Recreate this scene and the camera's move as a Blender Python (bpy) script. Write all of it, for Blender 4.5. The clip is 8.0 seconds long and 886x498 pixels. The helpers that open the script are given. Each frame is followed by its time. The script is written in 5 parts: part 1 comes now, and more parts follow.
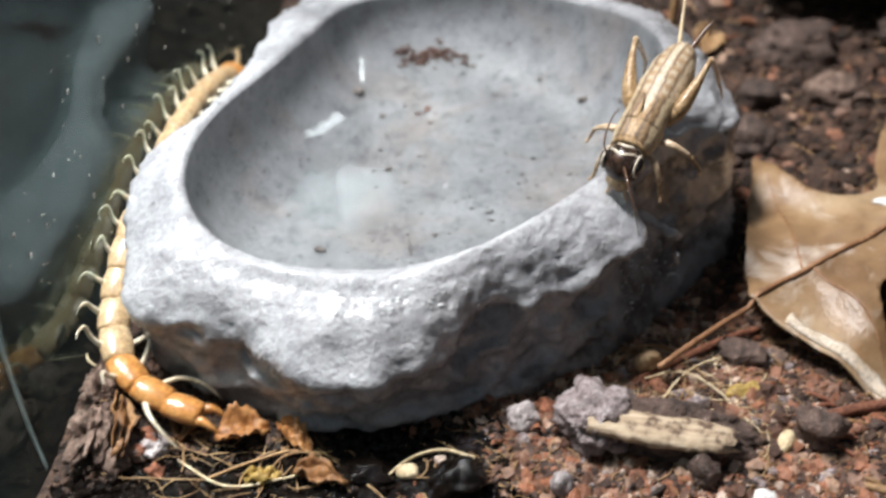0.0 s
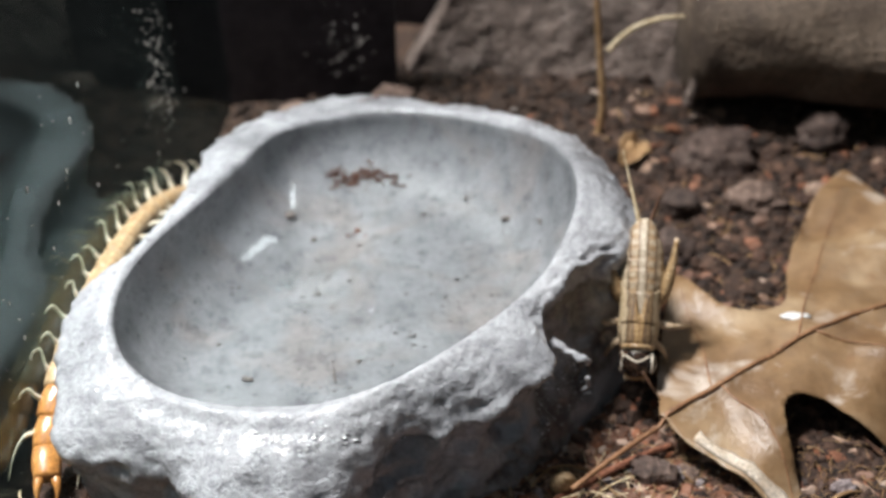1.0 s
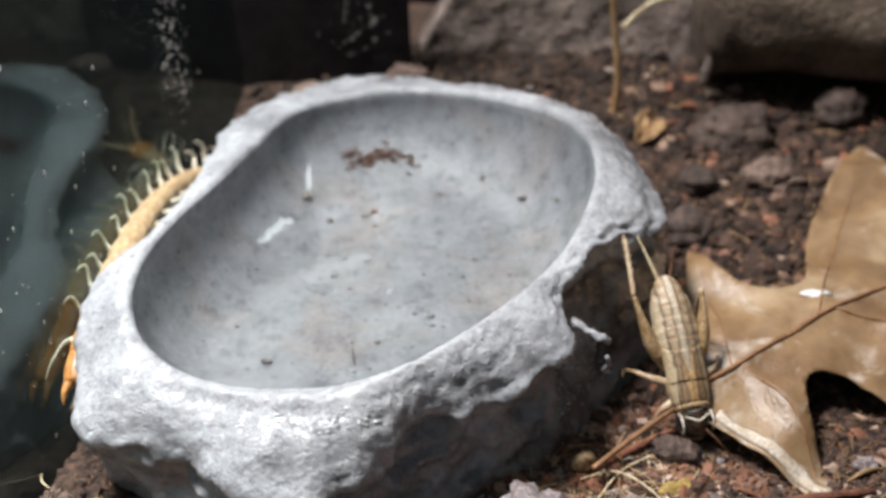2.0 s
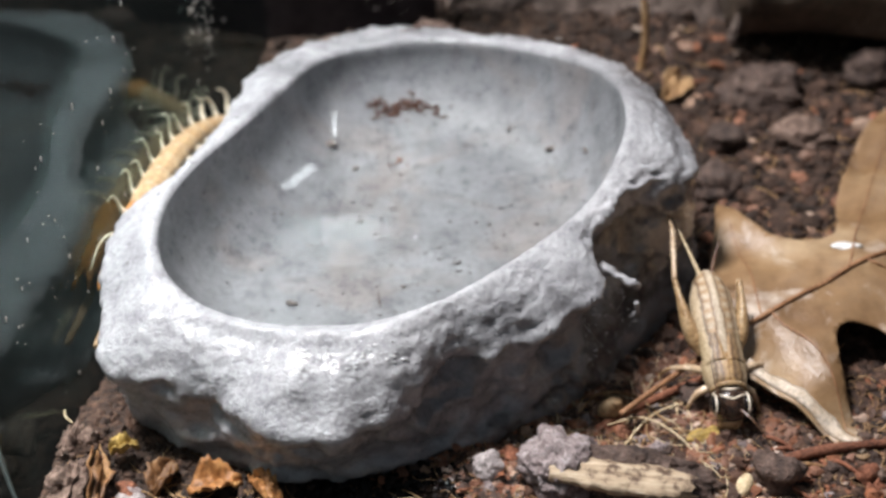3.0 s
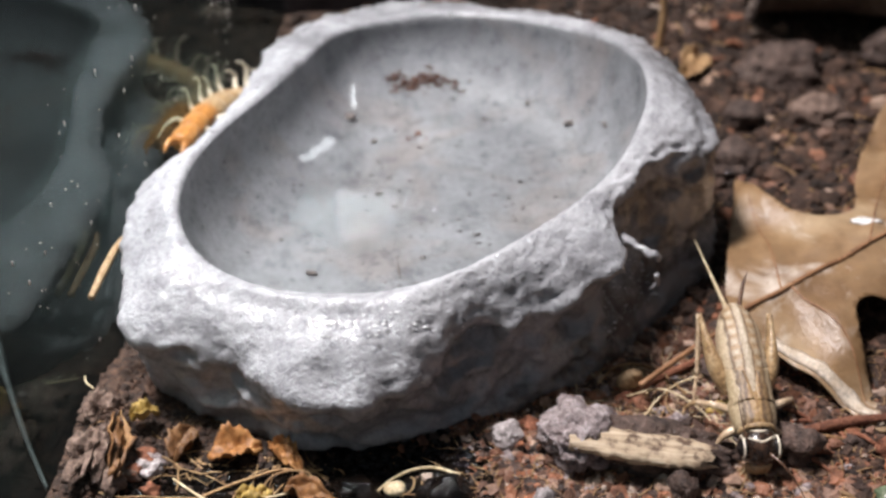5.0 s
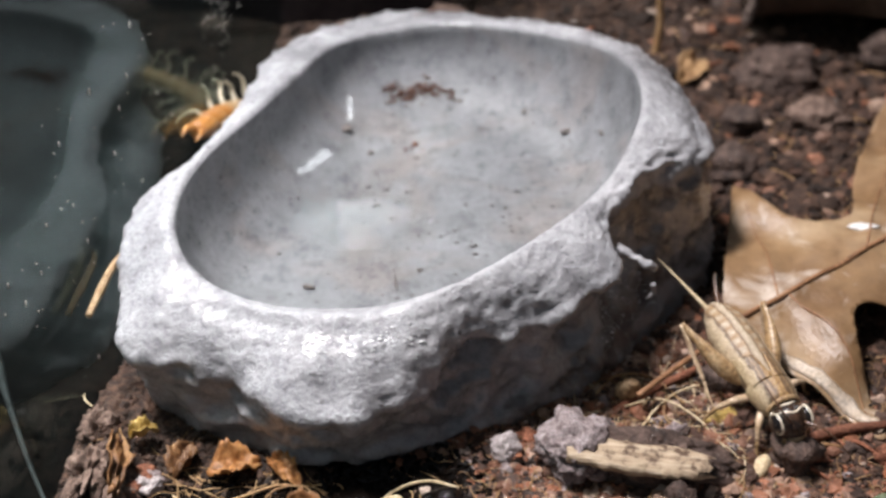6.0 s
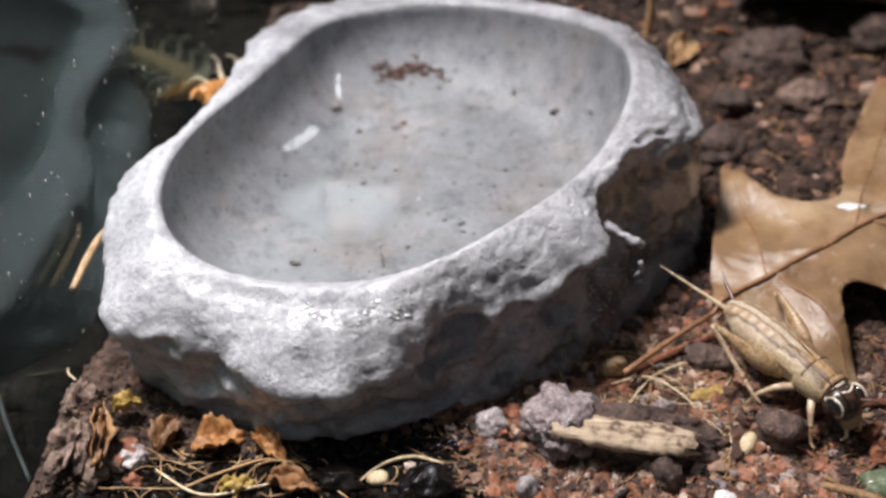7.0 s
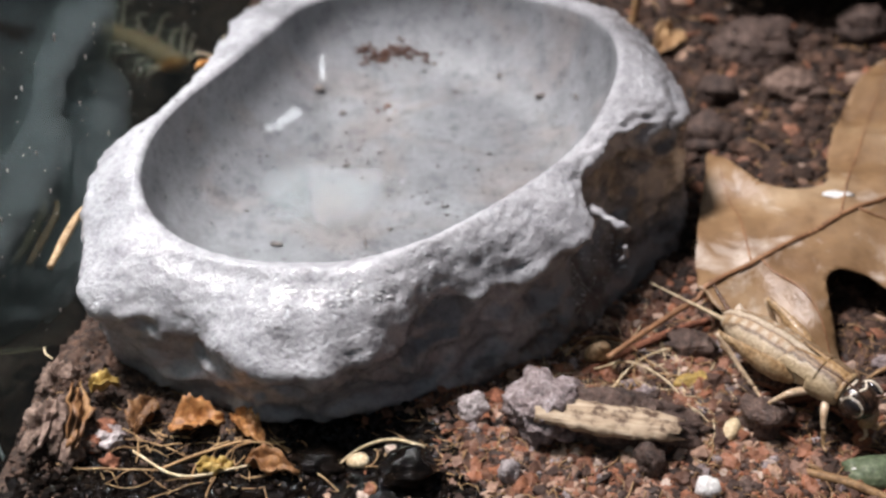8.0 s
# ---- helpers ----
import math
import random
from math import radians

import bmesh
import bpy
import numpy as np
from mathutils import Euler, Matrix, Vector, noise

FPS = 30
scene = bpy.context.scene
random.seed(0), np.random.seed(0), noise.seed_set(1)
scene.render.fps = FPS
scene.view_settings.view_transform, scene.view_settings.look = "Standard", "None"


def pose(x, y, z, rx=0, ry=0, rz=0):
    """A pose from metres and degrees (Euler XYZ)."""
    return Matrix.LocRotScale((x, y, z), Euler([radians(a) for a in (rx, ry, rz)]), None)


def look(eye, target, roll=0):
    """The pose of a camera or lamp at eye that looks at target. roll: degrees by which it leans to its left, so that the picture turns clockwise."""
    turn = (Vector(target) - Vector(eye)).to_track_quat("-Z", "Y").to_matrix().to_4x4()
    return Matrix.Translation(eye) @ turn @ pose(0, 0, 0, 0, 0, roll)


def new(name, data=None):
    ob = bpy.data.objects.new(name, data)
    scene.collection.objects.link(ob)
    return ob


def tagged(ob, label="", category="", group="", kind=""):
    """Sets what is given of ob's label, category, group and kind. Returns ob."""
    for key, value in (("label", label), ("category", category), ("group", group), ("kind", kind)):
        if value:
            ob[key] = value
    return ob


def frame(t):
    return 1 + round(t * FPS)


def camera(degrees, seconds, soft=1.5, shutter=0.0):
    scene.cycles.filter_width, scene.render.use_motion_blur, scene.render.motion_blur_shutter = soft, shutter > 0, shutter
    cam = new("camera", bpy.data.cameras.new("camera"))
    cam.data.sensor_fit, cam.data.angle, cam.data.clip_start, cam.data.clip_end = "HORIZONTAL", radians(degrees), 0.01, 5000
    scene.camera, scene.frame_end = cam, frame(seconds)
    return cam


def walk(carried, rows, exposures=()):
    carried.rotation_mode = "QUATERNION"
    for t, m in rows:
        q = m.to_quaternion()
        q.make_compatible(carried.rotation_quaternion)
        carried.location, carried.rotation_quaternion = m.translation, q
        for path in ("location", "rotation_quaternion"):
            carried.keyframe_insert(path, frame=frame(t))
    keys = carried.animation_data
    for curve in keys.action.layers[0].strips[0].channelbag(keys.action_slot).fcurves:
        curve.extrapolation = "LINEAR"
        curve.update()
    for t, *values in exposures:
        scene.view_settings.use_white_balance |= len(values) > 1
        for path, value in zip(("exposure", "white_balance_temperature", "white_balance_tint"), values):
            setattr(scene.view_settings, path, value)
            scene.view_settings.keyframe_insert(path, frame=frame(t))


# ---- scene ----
# A terrarium floor with a stone-look water dish, a cricket and a centipede. Lengths below are written in millimetres and scaled by MM.
MM = 0.001
DISH = (2.0, 138.0)
cam = camera(39.22, 8.0, soft=2.6, shutter=0.4)
cam.data.dof.use_dof = True
cam.data.dof.focus_distance, cam.data.dof.aperture_fstop = 0.138, 26.0
PATH = [
    (0, (0.00211, -0.00075, 0.10651), (0.00165, 0.11728, 0.01394), -0.32),
    (0.5, (0.00693, -0.00100, 0.11235), (0.00833, 0.11939, 0.02288), -0.39),
    (1, (0.01116, -0.00042, 0.11805), (0.01218, 0.12155, 0.03074), -1.29),
    (2.3, (0.00985, 0.00022, 0.11761), (0.00933, 0.12048, 0.02797), -2.30),
    (2.5, (0.00980, -0.00088, 0.11491), (0.00864, 0.11957, 0.02553), -2.14),
    (3, (0.00729, -0.00210, 0.11207), (0.00604, 0.11769, 0.02180), -1.51),
    (3.5, (0.00519, -0.00304, 0.10965), (0.00448, 0.11607, 0.01849), -0.74),
    (4, (0.00487, -0.00368, 0.10950), (0.00408, 0.11544, 0.01834), -0.60),
    (5.5, (0.00584, -0.00346, 0.11104), (0.00329, 0.11549, 0.01969), -1.79),
    (6, (0.00693, -0.00269, 0.11175), (0.00399, 0.11621, 0.02035), -2.34),
    (6.5, (0.00697, -0.00276, 0.11158), (0.00427, 0.11616, 0.02020), -2.10),
    (7, (0.00771, -0.00360, 0.10937), (0.00553, 0.11495, 0.01750), -1.74),
    (7.5, (0.00698, -0.00323, 0.10690), (0.00598, 0.11476, 0.01429), -0.98),
    (8, (0.00736, -0.00334, 0.10716), (0.00748, 0.11484, 0.01478), -0.40),
]
TINTS = [(0, 0.12, 6360, 5), (0.5, 0.07, 6360, 5), (1, 0.03, 6340, 4), (2.5, 0.0, 6380, 6), (3.5, 0.0, 6430, 9), (5.5, -0.04, 6480, 10.5), (8, -0.06, 6510, 11.8)]
walk(cam, [(t, look(eye, target, roll)) for t, eye, target, roll in PATH], TINTS)

# ---- light ----
world = bpy.data.worlds.new("room_light")
world.use_nodes = True
scene.world = world
bg = world.node_tree.nodes["Background"]
bg.inputs["Color"].default_value = (0.75, 0.85, 1.0, 1)
bg.inputs["Strength"].default_value = 0.12


def area_lamp(name, eye, target, w, hgt, watts, color, shape="RECTANGLE"):
    data = bpy.data.lights.new(name, "AREA")
    data.shape, data.size, data.size_y, data.energy, data.color = shape, w, hgt, watts, color
    ob = new(name, data)
    ob.matrix_world = look(eye, target)
    return ob


KEY_WAY = Vector((-0.3, 0.1, 0.94)).normalized()
area_lamp("terrarium_lamp", Vector((0.01, 0.14, 0.0)) + KEY_WAY * 0.45, (0.01, 0.14, 0.0), 0.07, 0.07, 4.0, (1.0, 0.936, 0.944))
area_lamp("strip_lamp", (0.35, 0.3, 0.25), (-0.01, 0.15, 0.0), 0.36, 0.045, 0.42, (0.92, 0.96, 1.0))

area_lamp("room_lamp", (-0.066, 0.63, 0.36), (-0.009, 0.14, 0.0106), 0.07, 0.045, 0.04, (0.85, 0.96, 1.0), "ELLIPSE")


# ---- materials ----
def nodes_of(name):
    m = bpy.data.materials.new(name)
    m.use_nodes = True
    nt = m.node_tree
    return m, nt, nt.nodes["Principled BSDF"]


def node(nt, kind, **values):
    n = nt.nodes.new(kind)
    for key, value in values.items():
        n.inputs[key.replace("_", " ")].default_value = value
    return n


def ramp_node(nt, source, stops):
    r = nt.nodes.new("ShaderNodeValToRGB")
    e = r.color_ramp.elements
    e[0].position, e[0].color = stops[0][0], (*stops[0][1], 1)
    e[1].position, e[1].color = stops[-1][0], (*stops[-1][1], 1)
    for pos, col in stops[1:-1]:
        n = e.new(pos)
        n.color = (*col, 1)
    nt.links.new(source, r.inputs["Fac"])
    return r


def mixed(nt, fac, a, b, mode="MIX"):
    n = nt.nodes.new("ShaderNodeMix")
    n.data_type, n.blend_type = "RGBA", mode
    for value, slot in ((fac, 0), (a, 6), (b, 7)):
        if hasattr(value, "is_output"):
            nt.links.new(value, n.inputs[slot])
        elif slot == 0:
            n.inputs[0].default_value = value
        else:
            n.inputs[slot].default_value = (*value, 1)
    return n.outputs[2]


def noise_of(nt, coord, size_mm, detail=5.0, rough=0.6, distort=0.0):
    n = node(nt, "ShaderNodeTexNoise", Scale=1000.0 / size_mm, Detail=detail, Roughness=rough, Distortion=distort)
    nt.links.new(coord, n.inputs["Vector"])
    return n.outputs["Fac"]


def bumps(nt, bsdf, heights, dist_mm, strength=1.0):
    """A bump from a sum of height sockets."""
    total = heights[0]
    for other in heights[1:]:
        a = nt.nodes.new("ShaderNodeMath")
        a.operation = "ADD"
        nt.links.new(total, a.inputs[0])
        nt.links.new(other, a.inputs[1])
        total = a.outputs[0]
    b = node(nt, "ShaderNodeBump", Strength=strength, Distance=dist_mm * MM)
    nt.links.new(total, b.inputs["Height"])
    nt.links.new(b.outputs["Normal"], bsdf.inputs["Normal"])
    if not bsdf.inputs["Coat Normal"].is_linked:
        nt.links.new(b.outputs["Normal"], bsdf.inputs["Coat Normal"])


def surface(name, dark, mid, light, size_mm, rough=0.7, bump_mm=0.2, fine_mm=0.5, vary=0.0, island=False, coat=0.0, spec=0.4, through_light=0.0):
    """A mottled matt or glossy surface: two scales of colour, fine relief, and shifts from piece to piece."""
    m, nt, bsdf = nodes_of(name)
    tex = nt.nodes.new("ShaderNodeTexCoord").outputs["Object"]
    big, fine = noise_of(nt, tex, size_mm), noise_of(nt, tex, fine_mm, 3.0)
    col = ramp_node(nt, big, [(0.3, dark), (0.5, mid), (0.72, light)]).outputs["Color"]
    grain = ramp_node(nt, fine, [(0.3, (0.6, 0.6, 0.6)), (0.7, (1.25, 1.25, 1.25))]).outputs["Color"]
    col = mixed(nt, 1.0, col, grain, "MULTIPLY")
    if vary:
        rnd = nt.nodes.new("ShaderNodeNewGeometry").outputs["Random Per Island"] if island else nt.nodes.new("ShaderNodeObjectInfo").outputs["Random"]
        tint = ramp_node(nt, rnd, [(0.0, (1 - vary, 1 - vary, 1 - vary)), (1.0, (1 + vary, 1 + vary * 0.9, 1 + vary * 0.8))]).outputs["Color"]
        col = mixed(nt, 1.0, col, tint, "MULTIPLY")
    nt.links.new(col, bsdf.inputs["Base Color"])
    bsdf.inputs["Roughness"].default_value = rough
    bsdf.inputs["Specular IOR Level"].default_value = spec
    if coat:
        bsdf.inputs["Coat Weight"].default_value = coat
        bsdf.inputs["Coat Roughness"].default_value = 0.12
    if bump_mm:
        bumps(nt, bsdf, [big, fine], bump_mm)
    if through_light:
        t = nt.nodes.new("ShaderNodeBsdfTranslucent")
        nt.links.new(col, t.inputs["Color"])
        mx = nt.nodes.new("ShaderNodeMixShader")
        mx.inputs[0].default_value = through_light
        nt.links.new(bsdf.outputs[0], mx.inputs[1])
        nt.links.new(t.outputs[0], mx.inputs[2])
        nt.links.new(mx.outputs[0], nt.nodes["Material Output"].inputs["Surface"])
    return m


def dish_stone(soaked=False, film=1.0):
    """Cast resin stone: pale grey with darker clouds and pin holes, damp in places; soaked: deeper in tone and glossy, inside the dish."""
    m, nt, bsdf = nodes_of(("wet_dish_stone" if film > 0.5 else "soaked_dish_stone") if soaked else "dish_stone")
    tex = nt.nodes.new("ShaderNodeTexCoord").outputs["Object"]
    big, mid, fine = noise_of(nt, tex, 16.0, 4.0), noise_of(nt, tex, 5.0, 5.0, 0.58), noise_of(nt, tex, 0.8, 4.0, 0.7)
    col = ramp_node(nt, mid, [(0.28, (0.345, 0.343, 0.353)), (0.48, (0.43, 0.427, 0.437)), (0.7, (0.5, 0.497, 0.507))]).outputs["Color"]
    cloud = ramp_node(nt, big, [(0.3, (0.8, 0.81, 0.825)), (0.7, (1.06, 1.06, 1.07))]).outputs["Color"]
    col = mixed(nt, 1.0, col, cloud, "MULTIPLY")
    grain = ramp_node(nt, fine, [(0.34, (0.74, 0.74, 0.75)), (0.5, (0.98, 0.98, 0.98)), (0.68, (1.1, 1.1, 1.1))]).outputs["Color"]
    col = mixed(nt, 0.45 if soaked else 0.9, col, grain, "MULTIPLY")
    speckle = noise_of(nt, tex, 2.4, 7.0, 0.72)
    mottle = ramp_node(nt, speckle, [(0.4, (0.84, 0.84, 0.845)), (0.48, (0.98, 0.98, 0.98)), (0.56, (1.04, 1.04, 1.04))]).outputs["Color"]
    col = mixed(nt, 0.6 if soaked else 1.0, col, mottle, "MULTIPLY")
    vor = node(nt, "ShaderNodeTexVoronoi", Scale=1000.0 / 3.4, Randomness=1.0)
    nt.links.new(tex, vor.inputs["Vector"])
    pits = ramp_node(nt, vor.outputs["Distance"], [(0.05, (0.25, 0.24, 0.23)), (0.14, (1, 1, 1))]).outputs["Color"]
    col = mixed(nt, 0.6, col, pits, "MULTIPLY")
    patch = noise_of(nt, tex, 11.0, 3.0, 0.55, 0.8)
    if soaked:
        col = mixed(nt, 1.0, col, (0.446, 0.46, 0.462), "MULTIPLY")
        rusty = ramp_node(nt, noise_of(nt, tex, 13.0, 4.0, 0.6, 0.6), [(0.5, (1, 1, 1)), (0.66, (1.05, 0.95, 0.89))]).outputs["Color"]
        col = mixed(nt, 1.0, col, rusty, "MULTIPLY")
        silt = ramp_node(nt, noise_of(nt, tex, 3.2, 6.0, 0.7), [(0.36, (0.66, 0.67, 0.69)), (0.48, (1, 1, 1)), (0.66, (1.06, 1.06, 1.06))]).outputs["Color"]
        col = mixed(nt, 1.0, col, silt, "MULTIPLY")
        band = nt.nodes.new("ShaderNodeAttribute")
        band.attribute_name = "wet_shade"
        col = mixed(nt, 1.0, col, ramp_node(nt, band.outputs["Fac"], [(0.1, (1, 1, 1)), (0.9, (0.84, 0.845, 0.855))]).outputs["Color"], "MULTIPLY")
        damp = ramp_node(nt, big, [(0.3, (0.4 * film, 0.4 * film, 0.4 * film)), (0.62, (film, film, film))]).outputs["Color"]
    else:
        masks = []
        for mask in ("wet_shade", "mud_shade"):
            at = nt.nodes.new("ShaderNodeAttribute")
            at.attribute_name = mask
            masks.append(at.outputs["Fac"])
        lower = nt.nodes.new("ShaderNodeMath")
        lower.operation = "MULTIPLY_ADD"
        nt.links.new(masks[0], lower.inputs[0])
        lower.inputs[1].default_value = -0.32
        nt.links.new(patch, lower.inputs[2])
        # Wet stone darkens; on slope and sides this also paints in shade.
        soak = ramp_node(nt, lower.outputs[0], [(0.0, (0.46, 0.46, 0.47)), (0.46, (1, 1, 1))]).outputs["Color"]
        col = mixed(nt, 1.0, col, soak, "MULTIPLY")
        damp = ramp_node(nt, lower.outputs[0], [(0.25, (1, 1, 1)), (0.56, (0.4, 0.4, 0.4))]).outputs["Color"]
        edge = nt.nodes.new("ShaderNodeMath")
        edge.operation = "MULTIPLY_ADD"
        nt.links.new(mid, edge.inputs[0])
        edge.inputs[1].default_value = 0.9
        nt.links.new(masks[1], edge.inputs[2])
        # Mud on the sides; its colour also paints their shade, paler patches sheen.
        mud_shade = ramp_node(nt, noise_of(nt, tex, 7.0, 5.0), [(0.32, (0.022, 0.017, 0.016)), (0.44, (0.12, 0.112, 0.112)), (0.56, (0.31, 0.305, 0.31))]).outputs["Color"]
        col = mixed(nt, ramp_node(nt, edge.outputs[0], [(0.75, (0, 0, 0)), (1.15, (1, 1, 1))]).outputs["Color"], col, mud_shade)
    nt.links.new(col, bsdf.inputs["Base Color"])
    gloss = ramp_node(nt, mid, [(0.35, (0.7, 0.7, 0.7)), (0.65, (0.5, 0.5, 0.5))]).outputs["Color"]
    nt.links.new(gloss, bsdf.inputs["Roughness"])
    ripple = node(nt, "ShaderNodeBump", Strength=1.0, Distance=(0.012 if soaked else 0.27) * MM)
    nt.links.new(noise_of(nt, tex, 3.0 if soaked else 1.0, 2.0), ripple.inputs["Height"])
    nt.links.new(ripple.outputs["Normal"], bsdf.inputs["Coat Normal"])
    nt.links.new(damp, bsdf.inputs["Coat Weight"])
    bsdf.inputs["Coat Roughness"].default_value = 0.08
    bsdf.inputs["Coat IOR"].default_value = 1.7
    bumps(nt, bsdf, [fine, mid] if soaked else [fine, speckle], 0.12 if soaked else 0.46)
    return m


def soil_mat():
    """Loose potting soil: crumbs of black, brown and rust, with a few pale grains."""
    m, nt, bsdf = nodes_of("soil")
    tex = nt.nodes.new("ShaderNodeTexCoord").outputs["Object"]
    isl = nt.nodes.new("ShaderNodeNewGeometry").outputs["Random Per Island"]
    col = ramp_node(nt, isl, [(0.0, (0.026, 0.014, 0.009)), (0.24, (0.065, 0.035, 0.024)), (0.46, (0.16, 0.075, 0.043)), (0.66, (0.33, 0.13, 0.062)), (0.8, (0.25, 0.155, 0.115)), (0.92, (0.46, 0.31, 0.22)), (1.0, (0.55, 0.47, 0.41))]).outputs["Color"]
    a, b = noise_of(nt, tex, 2.2), noise_of(nt, tex, 0.5, 3.0)
    col = mixed(nt, 1.0, col, ramp_node(nt, a, [(0.3, (0.34, 0.32, 0.31)), (0.7, (1.15, 1.08, 1.03))]).outputs["Color"], "MULTIPLY")
    nt.links.new(col, bsdf.inputs["Base Color"])
    nt.links.new(ramp_node(nt, a, [(0.38, (0.9, 0.9, 0.9)), (0.66, (0.28, 0.28, 0.28))]).outputs["Color"], bsdf.inputs["Roughness"])
    bumps(nt, bsdf, [a, b], 0.35)
    return m


def leaf_mat():
    """A dry oak leaf: tan, with clouds, pale worn spots and fine cell relief."""
    m, nt, bsdf = nodes_of("dry_leaf")
    tex = nt.nodes.new("ShaderNodeTexCoord").outputs["Object"]
    big, mid = noise_of(nt, tex, 14.0, 4.0), noise_of(nt, tex, 2.0, 5.0)
    col = ramp_node(nt, big, [(0.3, (0.18, 0.1, 0.044)), (0.5, (0.27, 0.166, 0.082)), (0.68, (0.4, 0.285, 0.17))]).outputs["Color"]
    col = mixed(nt, 1.0, col, ramp_node(nt, mid, [(0.3, (0.82, 0.8, 0.78)), (0.7, (1.12, 1.12, 1.12))]).outputs["Color"], "MULTIPLY")
    worn = noise_of(nt, tex, 8.0, 5.0, 0.6, 0.5)
    col = mixed(nt, ramp_node(nt, worn, [(0.56, (0, 0, 0)), (0.72, (0.75, 0.75, 0.75))]).outputs["Color"], col, (0.66, 0.58, 0.5))
    blot = noise_of(nt, tex, 5.0, 4.0, 0.6, 1.0)
    col = mixed(nt, ramp_node(nt, blot, [(0.26, (0.5, 0.5, 0.5)), (0.36, (0, 0, 0))]).outputs["Color"], col, (0.2, 0.085, 0.035))
    nt.links.new(col, bsdf.inputs["Base Color"])
    bsdf.inputs["Roughness"].default_value = 0.45
    bsdf.inputs["Coat Weight"].default_value = 0.12
    bsdf.inputs["Coat Roughness"].default_value = 0.4
    vor = node(nt, "ShaderNodeTexVoronoi", Scale=1000.0 / 0.9)
    vor.feature = "DISTANCE_TO_EDGE"
    nt.links.new(tex, vor.inputs["Vector"])
    bumps(nt, bsdf, [mid, vor.outputs["Distance"]], 0.08)
    t = nt.nodes.new("ShaderNodeBsdfTranslucent")
    nt.links.new(col, t.inputs["Color"])
    mx = nt.nodes.new("ShaderNodeMixShader")
    mx.inputs[0].default_value = 0.12
    nt.links.new(bsdf.outputs[0], mx.inputs[1])
    nt.links.new(t.outputs[0], mx.inputs[2])
    nt.links.new(mx.outputs[0], nt.nodes["Material Output"].inputs["Surface"])
    return m


def clear_mat(name, ior, rough, tint=(1, 1, 1), relief_mm=0.0):
    """A clear sheet: straight through, with Fresnel gloss."""
    m, nt, bsdf = nodes_of(name)
    nt.nodes.remove(bsdf)
    clear, gloss, mx = nt.nodes.new("ShaderNodeBsdfTransparent"), nt.nodes.new("ShaderNodeBsdfGlossy"), nt.nodes.new("ShaderNodeMixShader")
    fres = node(nt, "ShaderNodeFresnel", IOR=ior)
    clear.inputs["Color"].default_value = (*tint, 1)
    gloss.inputs["Roughness"].default_value = rough
    if relief_mm:
        tex = nt.nodes.new("ShaderNodeTexCoord").outputs["Object"]
        b = node(nt, "ShaderNodeBump", Strength=1.0, Distance=relief_mm * MM)
        nt.links.new(noise_of(nt, tex, 9.0, 2.0), b.inputs["Height"])
        nt.links.new(b.outputs["Normal"], gloss.inputs["Normal"])
    nt.links.new(fres.outputs[0], mx.inputs[0])
    nt.links.new(clear.outputs[0], mx.inputs[1])
    nt.links.new(gloss.outputs[0], mx.inputs[2])
    nt.links.new(mx.outputs[0], nt.nodes["Material Output"].inputs["Surface"])
    return m


def glass_mat():
    m, nt, bsdf = nodes_of("glass")
    nt.nodes.remove(bsdf)
    g = nt.nodes.new("ShaderNodeBsdfGlass")
    g.inputs["IOR"].default_value, g.inputs["Roughness"].default_value = 1.33, 0.0
    g.inputs["Color"].default_value = (0.7, 0.8, 0.795, 1)
    nt.links.new(g.outputs[0], nt.nodes["Material Output"].inputs["Surface"])
    return m


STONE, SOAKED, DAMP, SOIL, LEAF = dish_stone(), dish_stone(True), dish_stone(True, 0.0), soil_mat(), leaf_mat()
# Near-white beads: the glint is painted into their colour.
GLINT_BEAD = surface("glint_bead", (0.72, 0.72, 0.72), (0.78, 0.78, 0.78), (0.85, 0.85, 0.85), 0.5, 0.05, 0.0, 0.3, coat=1.0, spec=1.0)
# Dark brown soil; also carries painted shade behind the dish and under the log.
DARK_SHADE_SOIL = surface("dark_soil", (0.01, 0.006, 0.004), (0.03, 0.0175, 0.0115), (0.075, 0.042, 0.026), 1.6, 0.85, 0.35, 0.5, vary=0.5, island=True)
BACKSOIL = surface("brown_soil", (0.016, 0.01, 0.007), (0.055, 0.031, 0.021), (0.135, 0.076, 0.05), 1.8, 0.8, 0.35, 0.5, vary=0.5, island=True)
GLASS = glass_mat()
WATER = clear_mat("water", 1.33, 0.07, (0.97, 0.985, 0.98), 0.05)
GROUND = surface("soil_bed", (0.02, 0.012, 0.008), (0.06, 0.034, 0.022), (0.12, 0.065, 0.04), 3.0, 0.85, 0.6, 0.7)
BARK = surface("grey_bark", (0.055, 0.039, 0.032), (0.14, 0.105, 0.088), (0.24, 0.19, 0.165), 9.0, 0.85, 0.9, 1.2)
LOG = surface("brown_log", (0.05, 0.034, 0.024), (0.1, 0.072, 0.05), (0.16, 0.12, 0.088), 12.0, 0.8, 0.6, 1.1)
PEBBLE = surface("grey_pebble", (0.2, 0.175, 0.17), (0.36, 0.32, 0.315), (0.52, 0.47, 0.465), 1.6, 0.75, 0.25, 0.4, vary=0.15)
CLOD = surface("soil_clod", (0.03, 0.02, 0.016), (0.09, 0.058, 0.046), (0.18, 0.125, 0.1), 1.8, 0.8, 0.5, 0.5, vary=0.3, coat=0.35)
HEAP = surface("fibrous_soil", (0.06, 0.038, 0.029), (0.18, 0.12, 0.092), (0.33, 0.235, 0.19), 1.4, 0.85, 0.45, 0.45)
